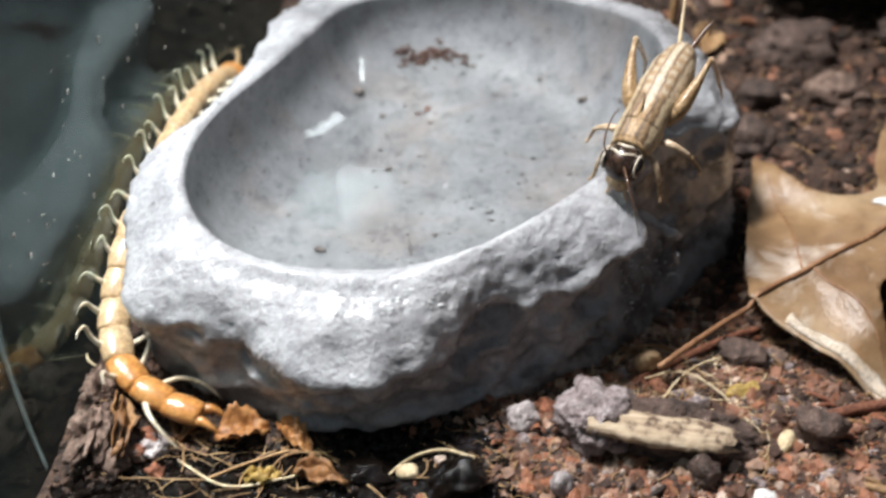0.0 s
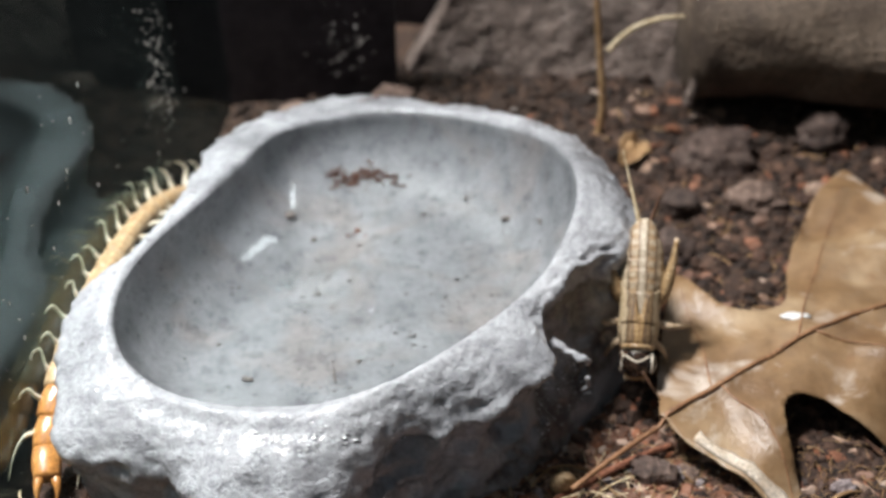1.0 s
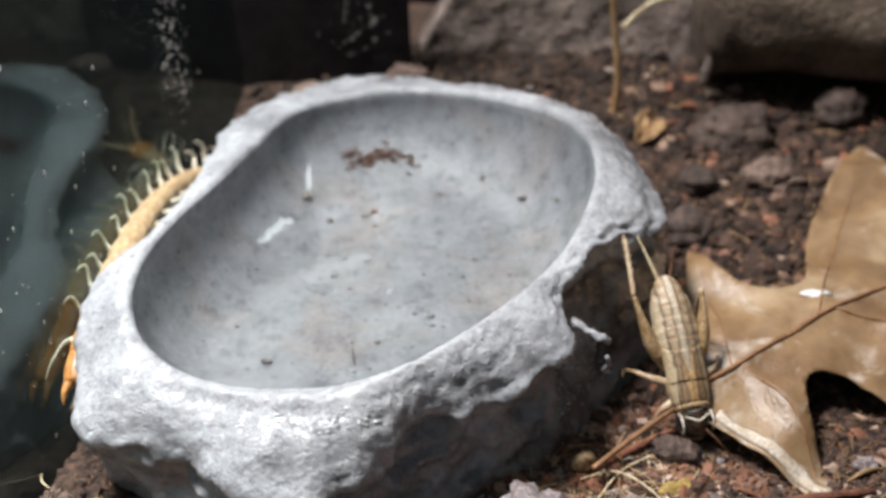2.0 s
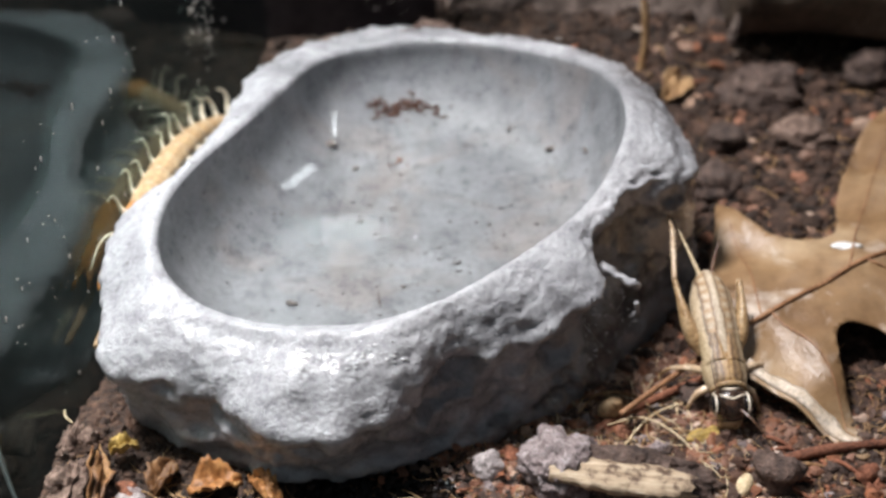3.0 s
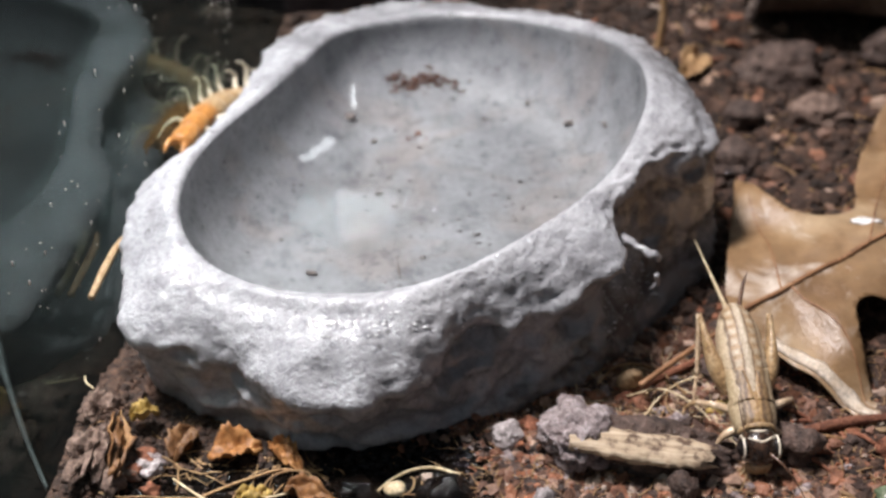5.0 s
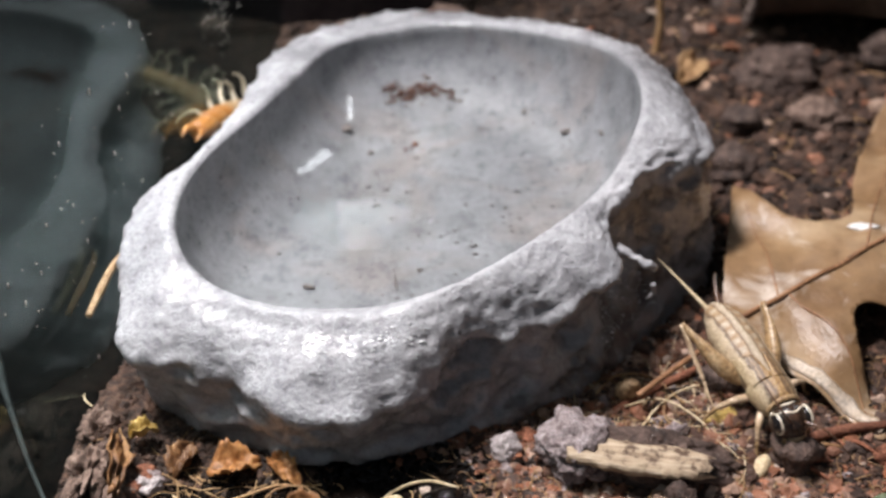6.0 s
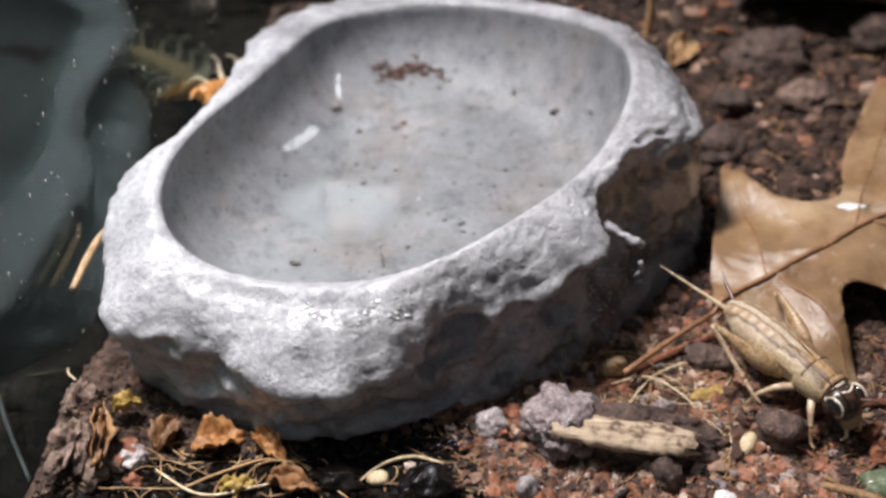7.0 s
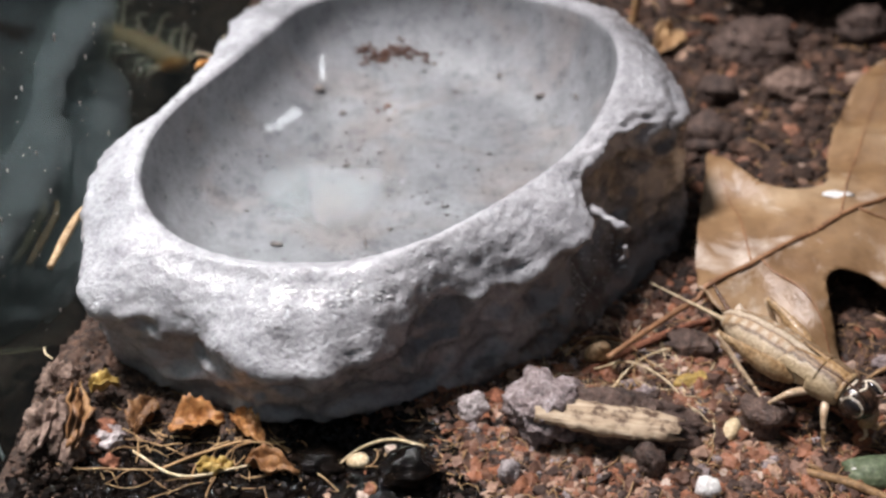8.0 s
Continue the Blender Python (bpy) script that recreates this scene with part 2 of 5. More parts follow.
CRUST = surface("crusted_clod", (0.13, 0.095, 0.09), (0.3, 0.245, 0.24), (0.47, 0.41, 0.41), 1.3, 0.85, 0.5, 0.35)
def wood_mat():
    """Split wood with grain along x, stained in spots."""
    m, nt, bsdf = nodes_of("pale_wood")
    tex = nt.nodes.new("ShaderNodeTexCoord").outputs["Object"]
    stretch = node(nt, "ShaderNodeMapping", Scale=(0.12, 1.0, 1.0))
    nt.links.new(tex, stretch.inputs["Vector"])
    grain, spots = noise_of(nt, stretch.outputs[0], 0.7, 5.0), noise_of(nt, tex, 2.4, 4.0)
    col = ramp_node(nt, grain, [(0.3, (0.21, 0.14, 0.09)), (0.48, (0.42, 0.32, 0.215)), (0.7, (0.55, 0.45, 0.33))]).outputs["Color"]
    col = mixed(nt, 1.0, col, ramp_node(nt, spots, [(0.36, (0.22, 0.17, 0.15)), (0.46, (0.85, 0.84, 0.83)), (0.6, (1, 1, 1))]).outputs["Color"], "MULTIPLY")
    nt.links.new(col, bsdf.inputs["Base Color"])
    bsdf.inputs["Roughness"].default_value = 0.75
    bumps(nt, bsdf, [grain, spots], 0.3)
    return m


PALEWOOD = wood_mat()
FIBRE = surface("root_fibre", (0.18, 0.095, 0.04), (0.31, 0.19, 0.09), (0.47, 0.32, 0.17), 3.0, 0.65, 0.05, 0.5, vary=0.3)
DRYBIT = surface("dry_leaf_bit", (0.1, 0.042, 0.015), (0.23, 0.11, 0.042), (0.42, 0.25, 0.11), 3.0, 0.55, 0.1, 0.6, vary=0.25, through_light=0.15)
ORANGELEAF = surface("orange_leaf_bit", (0.2, 0.08, 0.025), (0.4, 0.18, 0.06), (0.58, 0.34, 0.14), 2.5, 0.5, 0.1, 0.6, through_light=0.2)
PALELEAF = surface("pale_leaf_underside", (0.4, 0.31, 0.22), (0.54, 0.45, 0.35), (0.66, 0.58, 0.49), 2.2, 0.6, 0.1, 0.5)
RUST = surface("rust_bark_chip", (0.1, 0.035, 0.018), (0.2, 0.075, 0.04), (0.3, 0.13, 0.075), 2.0, 0.8, 0.25, 0.5, vary=0.25)
YELLOW = surface("yellow_bit", (0.24, 0.16, 0.04), (0.38, 0.26, 0.07), (0.5, 0.37, 0.14), 1.5, 0.6, 0.15, 0.5, vary=0.2)
GREEN = surface("green_bit", (0.05, 0.07, 0.035), (0.1, 0.13, 0.07), (0.2, 0.22, 0.14), 1.5, 0.6, 0.1, 0.5)
WHITEBIT = surface("white_grain", (0.55, 0.53, 0.5), (0.7, 0.69, 0.67), (0.8, 0.8, 0.78), 0.8, 0.6, 0.1, 0.3, vary=0.1)
STRAW = surface("straw", (0.45, 0.33, 0.18), (0.6, 0.48, 0.3), (0.72, 0.62, 0.44), 1.2, 0.55, 0.06, 0.4)
HUSK = surface("seed_husk", (0.22, 0.13, 0.06), (0.36, 0.24, 0.13), (0.5, 0.37, 0.23), 1.2, 0.6, 0.06, 0.4)
VEIN = surface("leaf_vein", (0.16, 0.075, 0.035), (0.26, 0.13, 0.062), (0.36, 0.2, 0.105), 3.0, 0.5, 0.06, 0.5)
DARKBIT = surface("dark_speck", (0.04, 0.034, 0.032), (0.085, 0.075, 0.07), (0.15, 0.13, 0.12), 0.7, 0.6, 0.1, 0.3, vary=0.4, island=True)
SLUDGE = surface("brown_sediment", (0.04, 0.016, 0.01), (0.1, 0.042, 0.026), (0.18, 0.085, 0.058), 1.3, 0.7, 0.1, 0.4, vary=0.3)
TABLE = surface("dark_table", (0.003, 0.0025, 0.0025), (0.005, 0.0042, 0.004), (0.009, 0.0075, 0.007), 40.0, 0.95, 0.0, 3.0, spec=0.08)
BACKING = surface("dark_panel", (0.007, 0.005, 0.006), (0.016, 0.012, 0.013), (0.03, 0.022, 0.022), 60.0, 0.95, 0.0, 4.0, spec=0.08)
SEAL = surface("clear_seal", (0.05, 0.048, 0.046), (0.085, 0.082, 0.08), (0.13, 0.126, 0.122), 6.0, 0.35, 0.1, 1.0)
GRIME = surface("dried_splashes", (0.3, 0.27, 0.25), (0.45, 0.41, 0.38), (0.6, 0.57, 0.54), 2.0, 0.7, 0.05, 0.5, vary=0.3, island=True)

def insect_plate(name, period_mm, half_mm, pale=0.75, tone=1.0, shield=False):
    """Cricket back: a cream stripe down the middle, brown bars on both sides, pale flanks; shield: amber with dark marks."""
    m, nt, bsdf = nodes_of(name)
    tex = nt.nodes.new("ShaderNodeTexCoord").outputs["Object"]
    sep = nt.nodes.new("ShaderNodeSeparateXYZ")
    nt.links.new(tex, sep.inputs[0])
    wob, fine = noise_of(nt, tex, 1.1, 4.0), noise_of(nt, tex, 0.35, 3.0)

    def math_node(op, a, b, c=None):
        n = nt.nodes.new("ShaderNodeMath")
        n.operation = op
        for slot, value in enumerate((a, b, c)):
            if value is None:
                continue
            if hasattr(value, "is_output"):
                nt.links.new(value, n.inputs[slot])
            else:
                n.inputs[slot].default_value = value
        return n.outputs[0]

    off = math_node("MULTIPLY", math_node("ABSOLUTE", sep.outputs[1], 0.0), 1.0 / (half_mm * MM))
    off = math_node("MULTIPLY_ADD", wob, 0.5 if shield else 0.26, math_node("SUBTRACT", off, 0.25 if shield else 0.13))
    stops = [(0.0, (0.28, 0.16, 0.07)), (0.12, (0.48, 0.32, 0.15)), (0.24, (0.36, 0.22, 0.1)), (0.32, (0.1, 0.055, 0.03)), (0.46, (0.34, 0.22, 0.11)), (0.6, (0.12, 0.07, 0.035)), (0.72, (0.58, 0.47, 0.32)), (1.0, (0.5, 0.39, 0.24))] if shield else [(0.0, (0.58, 0.5, 0.39)), (0.12, (0.52, 0.43, 0.32)), (0.2, (0.17, 0.11, 0.065)), (0.28, (0.38, 0.255, 0.14)), (0.54, (0.34, 0.22, 0.115)), (0.64, (0.13, 0.08, 0.048)), (0.74, (0.56, 0.46, 0.33)), (1.0, (0.5, 0.4, 0.27))]
    stripe = ramp_node(nt, off, stops).outputs["Color"]
    bars = math_node("FRACT", math_node("MULTIPLY_ADD", sep.outputs[0], 1.0 / (period_mm * MM), math_node("MULTIPLY", wob, 0.35)), 0.0)
    gate = ramp_node(nt, bars, [(0.0, (pale, pale, pale)), (0.3, (pale, pale, pale)), (0.5, (0.04, 0.04, 0.04)), (0.8, (0.04, 0.04, 0.04)), (1.0, (pale, pale, pale))]).outputs["Color"]
    rows = ramp_node(nt, off, [(0.24, (0, 0, 0)), (0.34, (1, 1, 1)), (0.5, (1, 1, 1)), (0.6, (0.1, 0.1, 0.1))]).outputs["Color"]
    col = mixed(nt, math_node("MULTIPLY", gate, rows), stripe, (0.52, 0.44, 0.33))
    col = mixed(nt, 1.0, col, ramp_node(nt, fine, [(0.3, (0.7 * tone, 0.66 * tone, 0.6 * tone)), (0.7, (1.2 * tone, 1.18 * tone, 1.15 * tone))]).outputs["Color"], "MULTIPLY")
    nt.links.new(col, bsdf.inputs["Base Color"])
    bsdf.inputs["Roughness"].default_value = 0.42
    bsdf.inputs["Coat Weight"].default_value = 0.12
    bsdf.inputs["Coat Roughness"].default_value = 0.15
    bumps(nt, bsdf, [fine, wob], 0.14)
    return m


AB_PLATE, NECK_PLATE = insect_plate("abdomen_plates", 1.4, 3.0, 0.85, 0.88), insect_plate("neck_plate", 5.0, 2.8, 0.1, 0.8, True)
# Black wet soil; its black also carries painted shade before the dish.
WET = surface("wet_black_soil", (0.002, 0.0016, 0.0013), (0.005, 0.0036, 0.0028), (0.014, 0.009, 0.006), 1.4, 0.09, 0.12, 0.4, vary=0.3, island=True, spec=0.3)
AMBER = surface("amber_shell", (0.26, 0.155, 0.07), (0.42, 0.275, 0.138), (0.54, 0.4, 0.24), 1.6, 0.32, 0.06, 0.4, coat=0.3, through_light=0.2)
CREAM = surface("cream_shell", (0.5, 0.42, 0.3), (0.66, 0.58, 0.46), (0.76, 0.7, 0.6), 1.2, 0.4, 0.05, 0.4)
PALESHELL = surface("pale_shell", (0.36, 0.24, 0.14), (0.52, 0.385, 0.25), (0.66, 0.53, 0.38), 1.4, 0.34, 0.05, 0.4, coat=0.3)
BLACKSHELL = surface("black_shell", (0.012, 0.008, 0.006), (0.03, 0.017, 0.011), (0.075, 0.04, 0.024), 1.0, 0.25, 0.05, 0.4, coat=0.4)
DARKSHELL = surface("dark_brown_shell", (0.05, 0.025, 0.015), (0.1, 0.05, 0.028), (0.17, 0.09, 0.05), 1.2, 0.28, 0.05, 0.4, coat=0.4)
EYE_MAT = surface("black_eye", (0.008, 0.006, 0.006), (0.012, 0.01, 0.01), (0.02, 0.016, 0.015), 0.6, 0.08, 0.0, 0.4, coat=0.8)
CENTI = surface("centipede_plate", (0.32, 0.195, 0.095), (0.45, 0.315, 0.175), (0.55, 0.42, 0.265), 2.4, 0.3, 0.06, 0.5, coat=0.4)
CENTI_TAIL = surface("centipede_tail_plate", (0.3, 0.12, 0.03), (0.45, 0.2, 0.055), (0.56, 0.3, 0.11), 2.4, 0.28, 0.06, 0.5, coat=0.5)
CENTI_LEG = surface("centipede_leg", (0.5, 0.41, 0.28), (0.62, 0.54, 0.4), (0.72, 0.66, 0.54), 1.5, 0.35, 0.04, 0.4)


# ---- mesh helpers ----
def wave(x, y, z, seed=0.0):
    return noise.noise(Vector((x + seed * 17.3, y - seed * 9.1, z + seed * 5.7)))


def link(name, bm, material, parent=None, smooth=True):
    mesh = bpy.data.meshes.new(name)
    bmesh.ops.recalc_face_normals(bm, faces=bm.faces)
    bm.to_mesh(mesh)
    bm.free()
    mesh.materials.append(material)
    mesh.polygons.foreach_set("use_smooth", [smooth] * len(mesh.polygons))
    ob = new(name, mesh)
    if parent:
        ob.parent = parent
    return ob


def part(name, bm, material, parent, label=""):
    ob = link(name, bm, material, parent)
    return tagged(ob, label) if label else ob


def thing(name, label, category, m=None, group="", kind=""):
    ob = tagged(new(name), label, category, group, kind)
    if m is not None:
        ob.matrix_world = m
    return ob


def ring_loft(bm, rings, closed=True):
    """Skin rings of points; both ends are capped."""
    made = [[bm.verts.new(p) for p in ring] for ring in rings]
    n = len(made[0])
    for a, b in zip(made, made[1:]):
        for i in range(n):
            bm.faces.new((a[i], a[(i + 1) % n], b[(i + 1) % n], b[i]))
    if closed:
        bm.faces.new(made[0][::-1])
        bm.faces.new(made[-1])
    return made


def spline(points, steps=8):
    """A smooth line through points."""
    p = [Vector(q) for q in points]
    p = [2 * p[0] - p[1], *p, 2 * p[-1] - p[-2]]
    out = []
    for i in range(1, len(p) - 2):
        a, b, c, d = p[i - 1:i + 3]
        for k in range(steps):
            u = k / steps
            out.append(0.5 * (2 * b + (c - a) * u + (2 * a - 5 * b + 4 * c - d) * u * u + (3 * b - a - 3 * c + d) * u ** 3))
    out.append(p[-2])
    return out


def tube(bm, points, radii, sides=6, flat=1.0):
    """A round rod along points, in mm, with radii given at even steps."""
    pts = [Vector(q) * MM for q in points]
    rings, n = [], len(pts)
    for i, q in enumerate(pts):
        way = (pts[min(i + 1, n - 1)] - pts[max(i - 1, 0)]).normalized()
        side = way.cross(Vector((0.13, 0.21, 1.0))).normalized()
        up = side.cross(way)
        u = i / (n - 1) * (len(radii) - 1)
        k = min(int(u), len(radii) - 2)
        r = (radii[k] + (radii[k + 1] - radii[k]) * (u - k)) * MM
        rings.append([q + (side * math.cos(a) + up * math.sin(a) * flat) * r for a in (2 * math.pi * j / sides for j in range(sides))])
    ring_loft(bm, rings)


def lump(bm, r, seed, rough=0.3, scale=(1, 1, 1), level=3, at=(0, 0, 0), facet=0.0):
    """An uneven stone or clod, r in mm."""
    made = bmesh.ops.create_icosphere(bm, subdivisions=level, radius=1.0)["verts"]
    for v in made:
        c = v.co.copy()
        f = 1 + rough * wave(c.x * 1.3, c.y * 1.3, c.z * 1.3, seed) + rough * 0.5 * wave(c.x * 3.1, c.y * 3.1, c.z * 3.1, seed + 3) + rough * 0.3 * wave(c.x * 7, c.y * 7, c.z * 7, seed + 5) + rough * 0.22 * wave(c.x * 15, c.y * 15, c.z * 15, seed + 6)
        if facet:
            f -= facet * abs(wave(c.x * 2, c.y * 2, c.z * 2, seed + 8))
        v.co = (Vector((c.x * scale[0], c.y * scale[1], c.z * scale[2])) * f * r + Vector(at)) * MM
    return made


def ellipsoid(bm, centre, radii, seg=16, rings=10):
    made = bmesh.ops.create_uvsphere(bm, u_segments=seg, v_segments=rings, radius=1.0)["verts"]
    for v in made:
        v.co = Vector((v.co.x * radii[0] + centre[0], v.co.y * radii[1] + centre[1], v.co.z * radii[2] + centre[2])) * MM


# ---- the dish ----
TURNS = list(range(0, 360, 10))
R_IN = [28.0, 29.2, 30.8, 32.1, 33.7, 34.8, 35.8, 37.1, 38.3, 38.6, 37.6, 36.8, 32.8, 28.2, 26.2, 25.2, 25.0, 26.1, 27.9, 31.0, 33.7, 36.2, 36.4, 34.5, 32.3, 30.9, 30.0, 28.8, 27.6, 26.1, 24.9, 24.4, 24.3, 24.8, 25.5, 26.6]
Z_IN = [25.0, 25.2, 24.9, 24.1, 22.7, 21.5, 20.5, 19.7, 19.0, 18.6, 18.6, 19.0, 19.9, 20.6, 21.2, 21.6, 21.9, 22.0, 22.0, 21.7, 21.1, 20.0, 18.2, 17.1, 16.8, 17.4, 18.1, 18.9, 20.0, 20.7, 21.0, 21.2, 21.4, 21.7, 22.4, 23.4]
RIM_TURNS = [0, 10, 20, 30, 40, 50, 60, 70, 80, 90, 100, 110, 120, 130, 140, 150, 160, 170, 180, 190, 200, 207, 212, 220, 226, 232, 237, 241, 245, 251, 259, 265, 270, 276, 282, 291, 300, 312, 316, 320, 325, 332, 340, 348, 354]
R_RIM = [38.0, 38.0, 37.6, 37.0, 39.0, 40.7, 42.2, 42.6, 45.4, 46.8, 47.8, 44.1, 41.4, 39.0, 34.3, 31.3, 30.0, 29.9, 32.1, 38.0, 41.4, 42.8, 44.2, 48.3, 45.2, 42.0, 41.0, 42.0, 43.0, 43.2, 42.4, 39.6, 36.0, 33.6, 32.7, 32.6, 33.0, 34.0, 33.0, 29.2, 27.6, 27.9, 28.8, 32.0, 36.5]
Z_RIM = [19.5, 20.5, 21.6, 22.2, 21.4, 20.4, 19.2, 18.2, 17.5, 17.0, 17.3, 17.9, 18.6, 19.2, 19.7, 19.9, 20.0, 20.0, 19.8, 18.9, 18.0, 17.0, 15.4, 13.2, 12.6, 12.0, 12.3, 12.2, 11.4, 11.0, 10.4, 10.6, 11.2, 12.6, 13.0, 13.6, 15.6, 17.2, 17.6, 19.2, 21.0, 21.8, 22.4, 21.6, 20.3]
R_BASE = [40.0, 41.0, 41.0, 40.5, 40.5, 41.0, 42.0, 43.3, 45.0, 45.5, 44.5, 42.8, 40.5, 37.2, 34.6, 32.5, 31.8, 32.0, 33.0, 36.5, 41.0, 43.2, 43.2, 42.2, 41.2, 39.6, 36.8, 34.6, 32.6, 31.6, 31.2, 31.0, 31.6, 32.8, 34.6, 37.8]
RUN = [9, 10, 10.5, 11, 12, 12, 12, 12, 12, 12, 13, 14, 14.5, 14.5, 14, 13.5, 13, 12.5, 12, 11, 10, 9, 8.5, 8, 7.5, 8, 8, 8, 8, 8, 8, 8, 8, 8, 8, 8.5]
FLOOR = 8.5


def around(values, deg, turns=TURNS):
    spread = (-7.5, -5.0, -2.5, 0.0, 2.5, 5.0, 7.5) if turns is TURNS else (0.0,)
    return float(np.mean(np.interp([deg + off for off in spread], turns, values, period=360)))


def floor_height(x, y):
    """Height of the inside of the dish in mm."""
    deg = math.degrees(math.atan2(y - DISH[1], x - DISH[0])) % 360
    r, ri, zi, run = math.hypot(x - DISH[0], y - DISH[1]), around(R_IN, deg), around(Z_IN, deg), around(RUN, deg)
    if r < ri - run:
        return FLOOR
    a = math.asin(min(1.0, ((r - ri + run) / run) ** (1 / 0.9)))
    return FLOOR + (zi - FLOOR) * (1 - math.cos(a)) ** 0.85


def dish_profile(deg):
    """(radius, height, roughness) down the section of the dish at one bearing, from the floor's centre over the rim to the base."""
    ri, zi, rb = (around(v, deg) for v in (R_IN, Z_IN, R_BASE))
    rr, zr = around(R_RIM, deg, RIM_TURNS), around(Z_RIM, deg, RIM_TURNS)
    run = around(RUN, deg)
    chip = noise.noise(Vector((deg * 0.24, 1.7, 0.0))) + 0.6 * noise.noise(Vector((deg * 0.55, 4.1, 0.0)))
    front = float(np.interp(deg, [205, 225, 318, 330], [0, 1, 1, 0]))
    rr, zr = rr + 0.9 * chip * front, zr + 0.7 * chip * front
    rows = [((ri - run) * f, FLOOR, 0.05) for f in (0.02, 0.12, 0.25, 0.4, 0.55, 0.7, 0.82, 0.92)]
    for k in range(0, 13):
        a = k / 12 * math.pi / 2
        rows.append((ri - run + run * math.sin(a) ** 0.9, FLOOR + (zi - FLOOR) * (1 - math.cos(a)) ** 0.85, 0.08 + 0.1 * k / 12))
    rows += [(ri + 0.35, zi + 0.45, 0.25), (ri + 0.9, zi + 0.62, 0.35)]
    span = rr - ri - 0.9
    lobe = math.exp(-((deg - 249) / 17) ** 2)
    for k in range(1, 22):
        u = k / 21
        bulge = 0.16 * span * math.sin(math.pi * u) * (0.8 + 0.5 * math.sin(math.radians(deg) * 3))
        shelf = 0.9 * lobe * math.sin(math.pi * min(1.0, u * 2.4)) - 1.1 * lobe * math.exp(-((u - 0.3) / 0.12) ** 2)
        rows.append((ri + 0.9 + span * u, zi + 0.6 + (zr - zi - 0.6) * u ** (1.25 + 0.5 * lobe) + bulge * 0.5 + shelf, 0.45 + 0.55 * u))
    upright = math.exp(-(((deg + 180) % 360 - 185) / 32) ** 2)
    for k in range(1, 29):
        u = k / 28
        eased = 1 - 0.5 * float(np.interp(deg, [205, 228, 300, 318], [0, 1, 1, 0]))
        hollow = -eased * (3.0 + 1.4 * max(0.0, math.cos(math.radians(deg - 305))) - 2.8 * math.exp(-((deg - 226) / 30) ** 2)) * (1 - 0.85 * upright) * math.sin(math.pi * min(1.0, u * 1.15) ** 0.85) ** 1.1
        rows.append((rr + (rb - rr) * u + hollow, zr * (1 - u) - 1.5 * u, 1.0))
    for _ in range(2):
        soft = list(rows)
        for k in range(30, len(rows) - 12):
            soft[k] = tuple((rows[k - 1][c] + 2 * rows[k][c] + rows[k + 1][c]) / 4 for c in range(3))
        rows = soft
    rows += [(rb - 4, -1.6, 0.0), (rb * 0.5, -1.6, 0.0), (0.5, -1.6, 0.0)]
    return rows


# where pieces have broken out of the rock, and where ribs stand proud: place, reach and depth in mm
BREAKS = [((-3.2, 101.5, 8.5), 2.6, 1.8), ((3.5, 106.6, 10.6), 2.6, 3.4), ((8.2, 106.8, 11.2), 2.8, 3.2), ((14.0, 109.8, 12.0), 2.5, 2.2), ((-4.9, 105.9, 17.0), 2.4, 0.9), ((25.0, 131.0, 19.5), 2.4, 1.8), ((-30.0, 110.0, 13.5), 2.2, 0.6), ((-21.0, 106.0, 11.0), 2.6, 0.7), ((13.0, 108.5, 5.0), 3.5, 1.2), ((20.0, 113.0, 8.0), 3.4, 1.2),
          ((2.6, 104.0, 6.0), 1.9, -1.3), ((8.5, 107.5, 7.0), 2.0, -1.2), ((14.5, 110.0, 6.5), 2.0, -1.0), ((-13.5, 102.5, 12.0), 3.0, -1.2), ((5.5, 105.5, 8.5), 1.5, -1.0)]


def crags(p, w, seed=0.0):
    """Rock relief in mm at a place in mm: rounded swells, worn hollows and grit; w is 0 to 1, most on the sides."""
    bent = p + noise.noise_vector(p * 0.12 + Vector((seed, 6.0, 2.0))) * 2.5
    a = noise.noise(bent * 0.1 + Vector((3.3, seed, 1.0)))
    b = noise.noise(bent * 0.22 + Vector((1.1, 4.0, seed)))
    c = 0.35 - abs(noise.noise(Vector((bent.x * 0.2, bent.y * 0.3, bent.z * 0.42)) + Vector((8.0, seed, 5.0))))
    d = 0.3 - abs(noise.noise(bent * 0.6 + Vector((2.0, 9.0, seed))))
    ledge = (0.3 - abs(noise.noise(Vector((bent.x * 0.13 + bent.z * 0.12, bent.y * 0.13, bent.z * 0.36 - bent.x * 0.05)) + Vector((5.0, 2.0, seed))))) * 2.8 * max(0.0, w - 0.92) * 12.5 * float(np.interp(p.y, [112, 124], [1, 0]) * np.interp(p.x, [-30, -18], [0.15, 1]))
    e = noise.noise(p * 0.9) * 0.18 + noise.noise(p * 1.9 + Vector((4.0, 1.0, 2.0))) * 0.12 + noise.noise(p * 3.6) * 0.07
    gone = sum(deep * math.exp(-((p - Vector(at)).length / r) ** 2) for at, r, deep in BREAKS)
    return (0.9 * a + 0.55 * b + (0.7 + 0.5 * w ** 10) * c + (0.6 + 0.25 * w ** 10) * d) * (0.22 * w + 0.78 * w ** 2.4) + ledge + e * (0.45 + 0.6 * w) - gone * min(1.0, w * 1.5)


